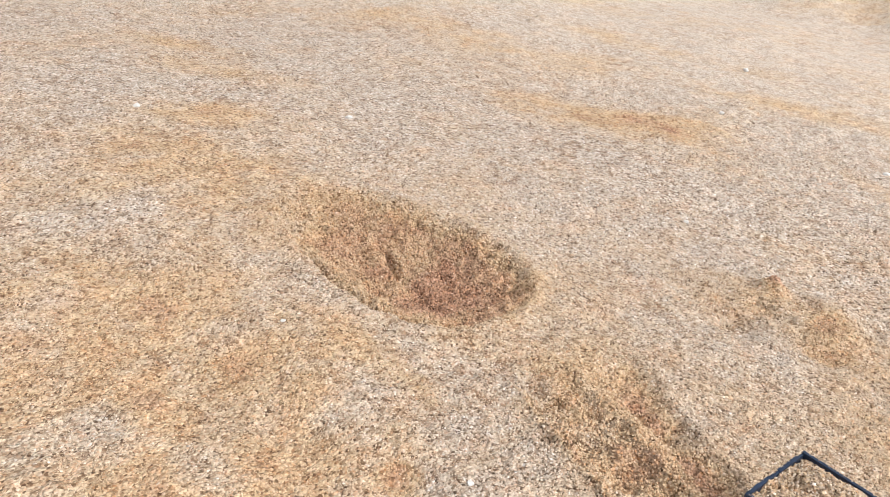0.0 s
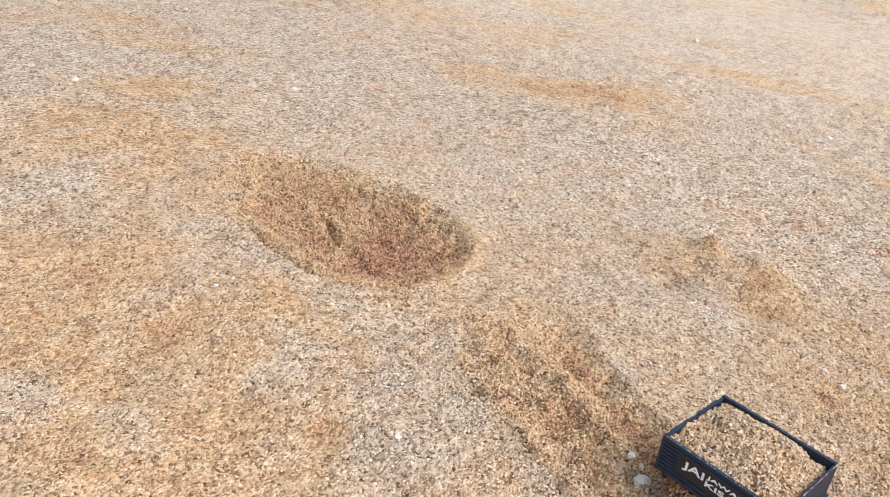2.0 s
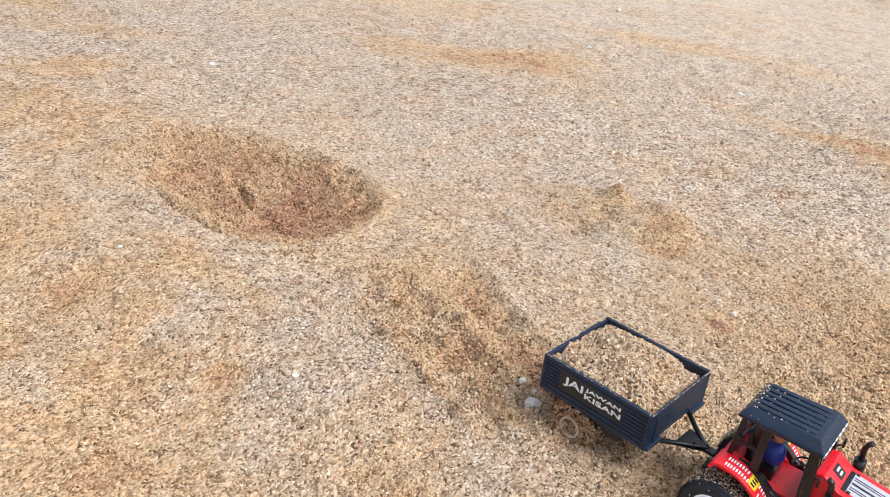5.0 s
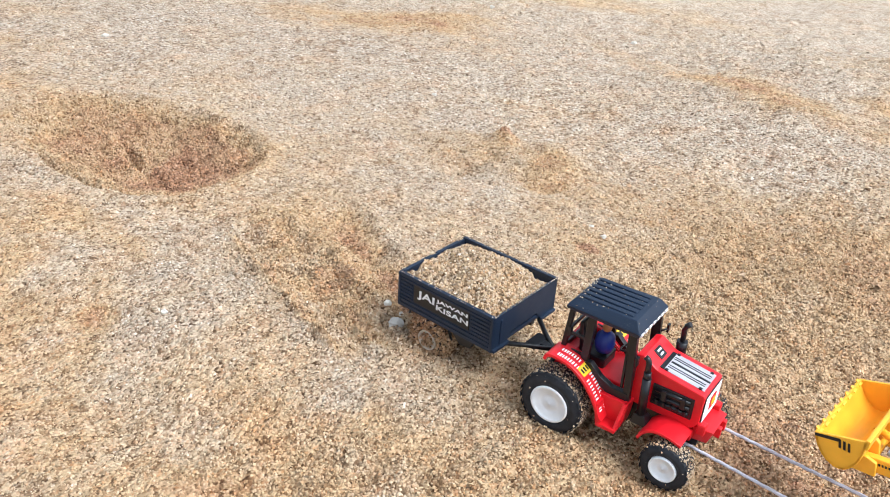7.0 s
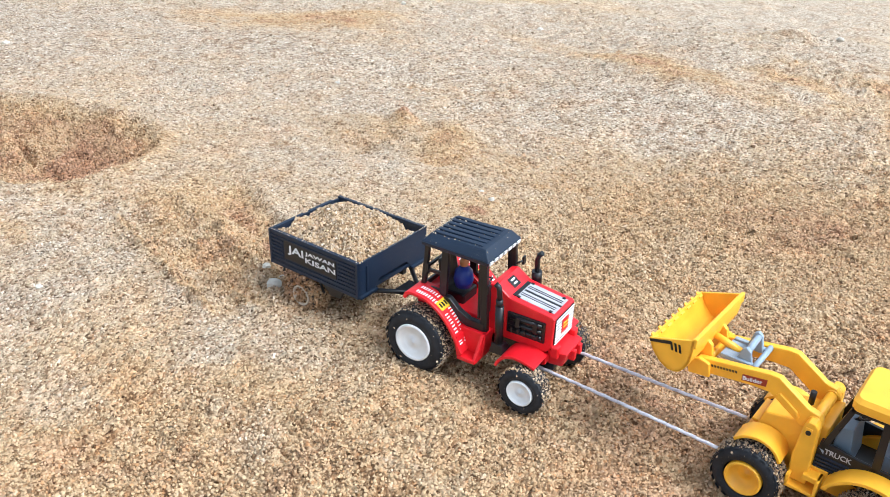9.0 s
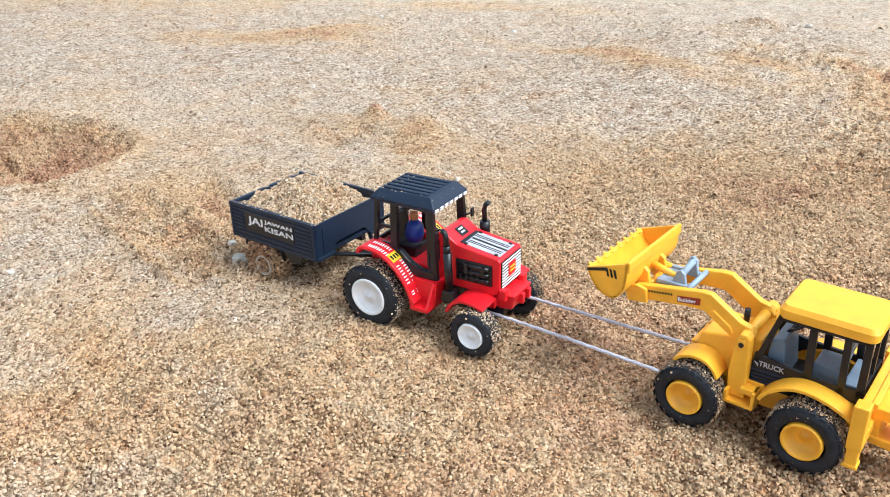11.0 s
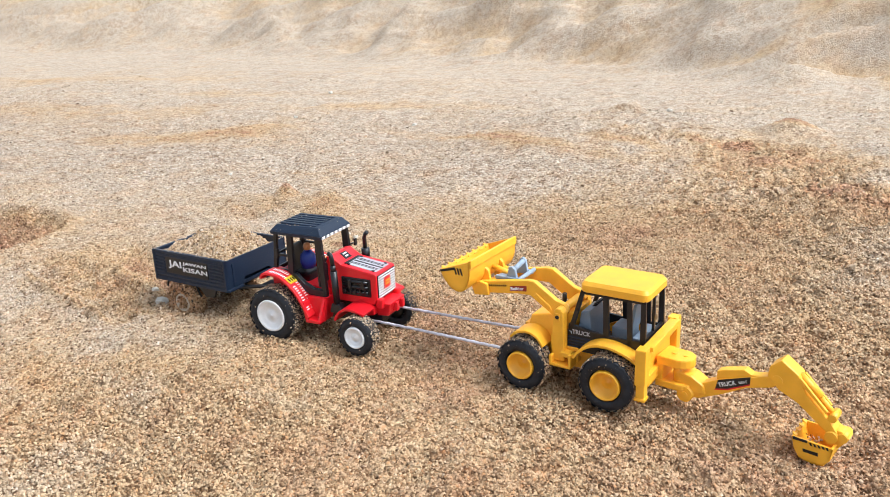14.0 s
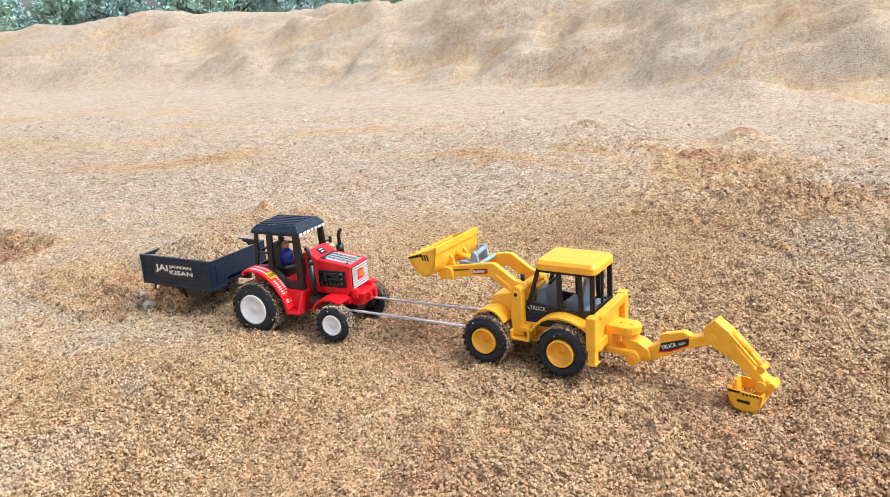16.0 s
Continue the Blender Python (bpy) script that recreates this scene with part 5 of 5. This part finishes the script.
link = part("linkage", merge(box(0.1020, 0.1290, -0.0150, -0.0110, 0.0930, 0.0965, 0.0008), box(0.1020, 0.1290, 0.0110, 0.0150, 0.0930, 0.0965, 0.0008), tube([(0.1030, -0.0175, 0.0960), (0.1030, 0.0175, 0.0960)], 0.0022, 10),
                             slab([(0.1060, 0.0930), (0.1190, 0.0930), (0.1150, 0.1050), (0.1120, 0.1070), (0.1085, 0.1040)], 0.0090, 0.0125, 0.0010), slab([(0.1060, 0.0930), (0.1190, 0.0930), (0.1150, 0.1080), (0.1120, 0.1100), (0.1085, 0.1070)], -0.0125, -0.0090, 0.0010),
                             tube([(0.1115, -0.012, 0.1060), (0.1115, 0.012, 0.1025)], 0.0026, 10), box(0.118, 0.130, -0.013, 0.013, 0.0915, 0.0945, 0.0008)), GREY, loader, "grey plastic tipping linkage")
part("tipping_rod", tube([(0.118, 0.0, 0.094), (0.141, 0.0, 0.100)], 0.0028, 10), YELLOW, loader)
BW = 0.0445
outer = [(0.1730, 0.1050), (0.1690, 0.0965), (0.1620, 0.0885), (0.1540, 0.0850), (0.1470, 0.0865), (0.1420, 0.0930), (0.1395, 0.1020), (0.1390, 0.1170)]
bucket = part("bucket", merge(strip(spline(outer, 4), 0.0022, -BW, BW, 0.0004)), YELLOW, loader, "raised yellow front bucket with a toothed lip")
for s in (-1, 1):
    side = part("bucket_side", slab(spline(outer, 4), *sorted((s * BW, s * (BW - 0.0022))), 0.0006), YELLOW, bucket)
    ys = sorted((s * (BW - 0.0002), s * (BW + 0.0005)))
    part("side_marking", slab([(0.1725, 0.1046), (0.1718, 0.1026), (0.1560, 0.1068), (0.1560, 0.1094)], *ys, 0), BLACK, side)
    for k in range(3):
        x = 0.1470 + 0.0032 * k
        part("side_stripe", slab([(x, 0.1025), (x + 0.0016, 0.1025), (x + 0.0034, 0.1090), (x + 0.0018, 0.1090)], *ys, 0), BLACK, side)
part("bucket_flange", box(0.1375, 0.1405, -BW, BW, 0.1100, 0.1180, 0.0008), YELLOW, bucket)
for k in range(8):
    y = -BW + 0.0055 + k * (2 * BW - 0.011) / 7
    part("tooth", hexa([(0.1705, y - 0.0032, 0.1025), (0.1742, y - 0.0014, 0.1058), (0.1742, y + 0.0014, 0.1058), (0.1705, y + 0.0032, 0.1025)], [(0.1690, y - 0.0032, 0.1040), (0.1737, y - 0.0014, 0.1068), (0.1737, y + 0.0014, 0.1068), (0.1690, y + 0.0032, 0.1040)], 0.0003), YELLOW, bucket)
for s in (-1, 1):
    part("bucket_bracket", slab([(0.132, 0.081), (0.142, 0.081), (0.148, 0.088), (0.141, 0.104), (0.136, 0.100)], *sorted((s * 0.012, s * 0.016)), 0.0008), YELLOW, bucket)
    part("bucket_bracket", slab([(0.130, 0.079), (0.146, 0.077), (0.150, 0.088), (0.140, 0.092), (0.132, 0.090)], *sorted((s * 0.0225, s * 0.0260)), 0.0008), YELLOW, bucket)

# rear frame with outriggers
for s in (-1, 1):
    b = merge(box(-0.0345, -0.0268, 0.0360, 0.0450, 0.0180, 0.0640, 0.0008), box(-0.0355, -0.0258, 0.0350, 0.0462, 0.0310, 0.0650, 0.0010), box(-0.0355, -0.0255, 0.0355, 0.0455, 0.0160, 0.0190, 0.0008))
    part("outrigger", b if s > 0 else flipped(b), YELLOW, loader)
part("rear_beam", merge(box(-0.0350, -0.0280, -0.0360, 0.0360, 0.0540, 0.0640, 0.0010), box(-0.0350, -0.0280, -0.0360, 0.0360, 0.0270, 0.0370, 0.0010), box(-0.0380, -0.0340, -0.0360, 0.0360, 0.0610, 0.0650, 0.0006)), YELLOW, loader)
part("rear_deck", box(-0.0310, -0.0240, -0.0300, 0.0300, 0.0360, 0.0560, 0.0010), YELLOW, loader)

# swing block, boom, stick and digging bucket, turned a little to one side
hoe = Matrix.Translation((-0.045, 0.0, 0.0)) @ Matrix.Rotation(radians(HOE_SWING), 4, "Z") @ Matrix.Translation((0.045, 0.0, 0.0))
top_round = [(-0.0340, -0.0125), (-0.0340, 0.0125)] + [(-0.0520 - 0.0125 * math.sin(radians(a)), 0.0125 * math.cos(radians(a))) for a in range(0, 181, 20)]
bot_round = [(-0.0340, -0.0135), (-0.0340, 0.0135)] + [(-0.0540 - 0.0135 * math.sin(radians(a)), 0.0135 * math.cos(radians(a))) for a in range(0, 181, 20)]
part("swing_block", moved(merge(plan(top_round[::-1], 0.0385, 0.0470, 0.0014), plan(bot_round[::-1], 0.0180, 0.0245, 0.0014), box(-0.0400, -0.0335, -0.0120, 0.0120, 0.0230, 0.0400, 0.0010),
                                tube([(-0.052, 0.004, 0.0240), (-0.052, 0.004, 0.0395)], 0.0050, 14)), hoe), YELLOW, loader)
part("swing_bolt", moved(merge(tube([(-0.046, 0, 0.0455), (-0.046, 0, 0.0482)], 0.0026, 12), tube([(-0.056, 0, 0.0455), (-0.056, 0, 0.0478)], 0.0022, 12)), hoe), YELLOW, loader)
part("boom_foot", moved(merge(slab([(-0.0500, 0.0250), (-0.0500, 0.0360), (-0.0650, 0.0330), (-0.0760, 0.0270), (-0.0780, 0.0190), (-0.0680, 0.0180)], -0.0085, 0.0085, 0.0012)), hoe), YELLOW, loader)
boom = part("boom", moved(merge(slab([(-0.0570, 0.0110), (-0.0560, 0.0190), (-0.0660, 0.0240), (-0.0900, 0.0370), (-0.1180, 0.0470), (-0.1340, 0.0530), (-0.1370, 0.0480), (-0.1340, 0.0420), (-0.1120, 0.0350), (-0.0920, 0.0230), (-0.0720, 0.0130)], -0.0060, 0.0060, 0.0012),
                                slab([(-0.0860, 0.0330), (-0.0860, 0.0430), (-0.0900, 0.0450), (-0.1090, 0.0505), (-0.1150, 0.0475), (-0.1240, 0.0490), (-0.1250, 0.0455)], -0.0045, 0.0045, 0.0008), tube([(-0.0610, -0.0118, 0.0160), (-0.0610, 0.0118, 0.0160)], 0.0070, 20)), hoe), YELLOW, loader)
part("pivot_pin", moved(tube([(-0.0610, 0.0110, 0.0160), (-0.0610, 0.0128, 0.0160)], 0.0030, 12), hoe), YELLOW, boom)
part("boom_sticker", moved(slab([(-0.0860, 0.0272), (-0.0880, 0.0358), (-0.1150, 0.0462), (-0.1150, 0.0398), (-0.0965, 0.0300)], 0.0058, 0.0064, 0), hoe), BLACK, boom, "black sticker with pale letters and a red edge")
part("sticker_edge", moved(slab([(-0.0853, 0.0258), (-0.0860, 0.0272), (-0.0965, 0.0300), (-0.1150, 0.0398), (-0.1150, 0.0386), (-0.0965, 0.0286)], 0.0058, 0.0064, 0), hoe), RED, boom)
tilt = Matrix.Rotation(radians(180), 4, "Z") @ Matrix.Rotation(radians(90), 4, "X") @ Matrix.Rotation(radians(24), 4, "Z")
writing("lettering", "TRUCK", 0.0160, 0.0040, hoe @ Matrix.Translation((-0.0893, 0.0065, 0.0295)) @ tilt, WHITE, boom, "pale lettering", 0.01)
writing("lettering", "BEST", 0.0075, 0.0021, hoe @ Matrix.Translation((-0.1062, 0.0065, 0.0375)) @ tilt, WHITE, boom, "pale lettering", 0.0)
stick = part("stick", moved(merge(slab([(-0.1285, 0.0520), (-0.1300, 0.0610), (-0.1390, 0.0690), (-0.1530, 0.0590), (-0.1600, 0.0450), (-0.1790, 0.0270), (-0.1860, 0.0180), (-0.1810, 0.0140), (-0.1740, 0.0190), (-0.1540, 0.0350), (-0.1385, 0.0420)], -0.0075, 0.0075, 0.0012),
                                  tube([(-0.1370, -0.0085, 0.0505), (-0.1370, 0.0085, 0.0505)], 0.0042, 16), tube([(-0.1520, 0.0, 0.0575), (-0.1690, 0.0, 0.0420)], 0.0032, 10), tube([(-0.1690, 0.0, 0.0420), (-0.1810, 0.0, 0.0300)], 0.0022, 10),
                                  tube([(-0.1810, -0.0075, 0.0295), (-0.1810, 0.0075, 0.0295)], 0.0034, 12)), hoe), YELLOW, loader)
part("stick_rail", moved(merge(*[slab([(-0.1525, 0.0555), (-0.1545, 0.0575), (-0.1770, 0.0345), (-0.1760, 0.0320)], *sorted((s * 0.0078, s * 0.0052)), 0.0005) for s in (-1, 1)]), hoe), YELLOW, stick)
sw = 0.0165
scoop_at = hoe @ Matrix.Translation((-0.1710, 0.0, 0.0005)) @ Matrix.Rotation(radians(SCOOP_TURN), 4, "Z")
scoop = [(0.0165, 0.0095), (0.0140, -0.0005), (0.0095, -0.0080), (0.0000, -0.0100), (-0.0090, -0.0095), (-0.0140, -0.0030), (-0.0155, 0.0080)]
digger = part("digging_bucket", moved(strip(scoop, 0.0020, -sw, sw, 0.0004), scoop_at), YELLOW, loader, "yellow digging bucket resting on the sand")
for s in (-1, 1):
    b = part("scoop_side", moved(slab(scoop, *sorted((s * sw, s * (sw - 0.0020))), 0.0005), scoop_at), YELLOW, digger)
    ys = sorted((s * (sw - 0.0002), s * (sw + 0.0005)))
    part("side_marking", moved(slab([(0.0156, 0.0096), (0.0148, 0.0072), (0.004, 0.0072), (0.004, 0.0090)], *ys, 0), scoop_at), BLACK, b)
    for k in range(5):
        x = -0.0125 + 0.0031 * k
        part("side_stripe", moved(slab([(x, 0.0058), (x + 0.0015, 0.0058), (x + 0.0027, 0.0080), (x + 0.0012, 0.0080)], *ys, 0), scoop_at), BLACK, b)
    part("side_plate", moved(slab([(-0.0050, -0.0018), (0.0065, -0.0012), (0.0070, 0.0012), (-0.0045, 0.0010)], *ys, 0), scoop_at), BLACK, b)
for k in range(4):
    y = -sw + 0.004 + k * (2 * sw - 0.008) / 3
    part("tooth", moved(hexa([(0.0140, y - 0.0026, 0.0085), (0.0172, y - 0.0012, 0.0104), (0.0172, y + 0.0012, 0.0104), (0.0140, y + 0.0026, 0.0085)], [(0.0130, y - 0.0026, 0.0098), (0.0168, y - 0.0012, 0.0112), (0.0168, y + 0.0012, 0.0112), (0.0130, y + 0.0026, 0.0098)], 0.0003), scoop_at), YELLOW, digger)
part("scoop_hinge", moved(merge(tube([(-0.1820, -0.0100, 0.0140), (-0.1820, 0.0100, 0.0140)], 0.0050, 16), tube([(-0.1900, -0.0080, 0.0150), (-0.1900, 0.0080, 0.0150)], 0.0040, 14), slab([(-0.1790, 0.0040), (-0.1880, 0.0050), (-0.1950, 0.0150), (-0.1890, 0.0200), (-0.1790, 0.0200)], -0.0060, 0.0060, 0.0010)), hoe), YELLOW, digger)
# sand caught in the digging bucket
g = np.random.default_rng(61)
k = 90
pts = np.stack([g.uniform(0.000, 0.013, k), g.uniform(-sw + 0.003, sw - 0.003, k), g.uniform(-0.006, 0.000, k)], -1)
pts = np.array([tuple(scoop_at @ Vector(p)) for p in pts])
speckle(loader, pts, 62, 0.0008, damp=0.6)

# ---- tow cords ----
def cord(points, label):
    """A limp cord of two twisted strands through the points."""
    P = [Vector(p) for p in points]
    n = 90
    path = []
    for i in range(n + 1):
        u = i / n * (len(P) - 1)
        j = min(int(u), len(P) - 2)
        path.append(P[j].lerp(P[j + 1], u - j))
    ob = part("tow_cord", tube([p + Vector((0, math.cos(i * 0.9), math.sin(i * 0.9))) * 0.00015 for i, p in enumerate(path)], 0.00145, 8), ROPE)
    return tagged(ob, label, "cord", "tow cords")

cord(CORD_NEAR, "pale lilac twisted tow cord stretched between tractor and digger")
cord(CORD_FAR, "pale lilac twisted tow cord stretched between tractor and digger")

# ---- pebbles ----
def pebble(x, y, r, squash, seed, label):
    bm = bmesh.new()
    bmesh.ops.create_icosphere(bm, subdivisions=2, radius=r)
    g = random.Random(seed)
    for v in bm.verts:
        v.co *= g.uniform(0.74, 1.18)
        v.co.z *= squash
        v.co.x *= 1.25
    ob = part("pebble", bm, STONE)
    ob.matrix_world = pose(x, y, float(ground_height(np.array([x]), np.array([y]))[0]) + r * squash * 0.45, 0, 0, seed * 37)
    return tagged(ob, label, "stone", "pebbles")

pebble(-0.198, 0.036, 0.0068, 0.75, 1, "pale angular pebble lying beside the trailer wheel")
pebble(-0.221, 0.050, 0.0042, 0.75, 2, "small grey pebble lying on the sand")
pebble(-0.214, 0.064, 0.0046, 0.7, 3, "small grey pebble lying on the sand")
for i, (x, y, r) in enumerate(((-0.395, -0.10, 0.0032), (-0.13, 0.375, 0.0034), (-1.30, 0.44, 0.006), (-1.55, 0.10, 0.006), (-0.62, 0.66, 0.004), (-0.16, 0.40, 0.003), (-0.74, -0.09, 0.003), (-0.92, 1.30, 0.006), (-1.1, 1.75, 0.008), (0.10, 1.55, 0.007), (-0.5, 1.25, 0.006))):
    pebble(x, y, r, 0.8, 10 + i, "pale pebble lying on the sand")

# ---- trees beyond the bank ----
def tree(x, y, h, spread, seed, leaf):
    g = np.random.default_rng(seed)
    t = new("tree")
    t.matrix_world = pose(x, y, -0.15)
    limbs = [tube([(0, 0, 0), (0.05 * h * g.normal() * 0.3, 0, h * 0.3), (0.1 * g.normal(), 0.1 * g.normal(), h * 0.65)], [0.05 * h, 0.035 * h, 0.012 * h], 7)]
    for k in range(5):
        a = g.uniform(0, 6.28)
        limbs.append(tube([(0, 0, h * g.uniform(0.2, 0.4)), (math.cos(a) * spread * 0.4, math.sin(a) * spread * 0.4, h * 0.55), (math.cos(a) * spread * 0.75, math.sin(a) * spread * 0.75, h * g.uniform(0.6, 0.85))], [0.022 * h, 0.015 * h, 0.006 * h], 5))
    part("trunk", merge(*limbs), BARK, t)
    # leaves in uneven clumps
    m = 26
    cen = np.stack([g.normal(0, spread * 0.42, m), g.normal(0, spread * 0.42, m), h * g.uniform(0.30, 0.95, m)], -1)
    cr = spread * g.uniform(0.18, 0.36, m)
    k = 3600
    which = g.integers(0, m, k)
    d = g.normal(size=(k, 3)); d /= np.linalg.norm(d, axis=1, keepdims=True)
    c = cen[which] + d * (cr[which] * g.uniform(0.5, 1.05, k))[:, None] * np.array([1, 1, 0.75])
    a = g.normal(size=(k, 3)); a /= np.linalg.norm(a, axis=1, keepdims=True)
    b = np.cross(a, g.normal(size=(k, 3))); b /= np.linalg.norm(b, axis=1, keepdims=True)
    s = (0.042 * h * g.uniform(0.6, 1.4, k))[:, None]
    co = np.stack([c - a * s, c + b * s * 0.45, c + a * s, c - b * s * 0.45], 1).reshape(-1, 3)
    me = raw_mesh("crown", co, np.arange(4 * k).reshape(k, 4), False)
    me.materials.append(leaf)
    crown = new("crown", me)
    crown.parent = t
    return tagged(t, "distant hazy green tree beyond the sand bank", "tree", "trees beyond the bank")

tg = random.Random(5)
for i in range(40):
    ang = radians(100 + i * 1.65 + tg.uniform(-0.6, 0.6))
    dist = tg.uniform(30, 42)
    h = tg.uniform(1.6, 2.5) * dist / 36
    tree(0.6 + dist * math.cos(ang), -0.7 + dist * math.sin(ang), h, h * tg.uniform(0.5, 0.75), 100 + i, HAZED_LEAF_A if tg.random() < 0.5 else HAZED_LEAF_B)
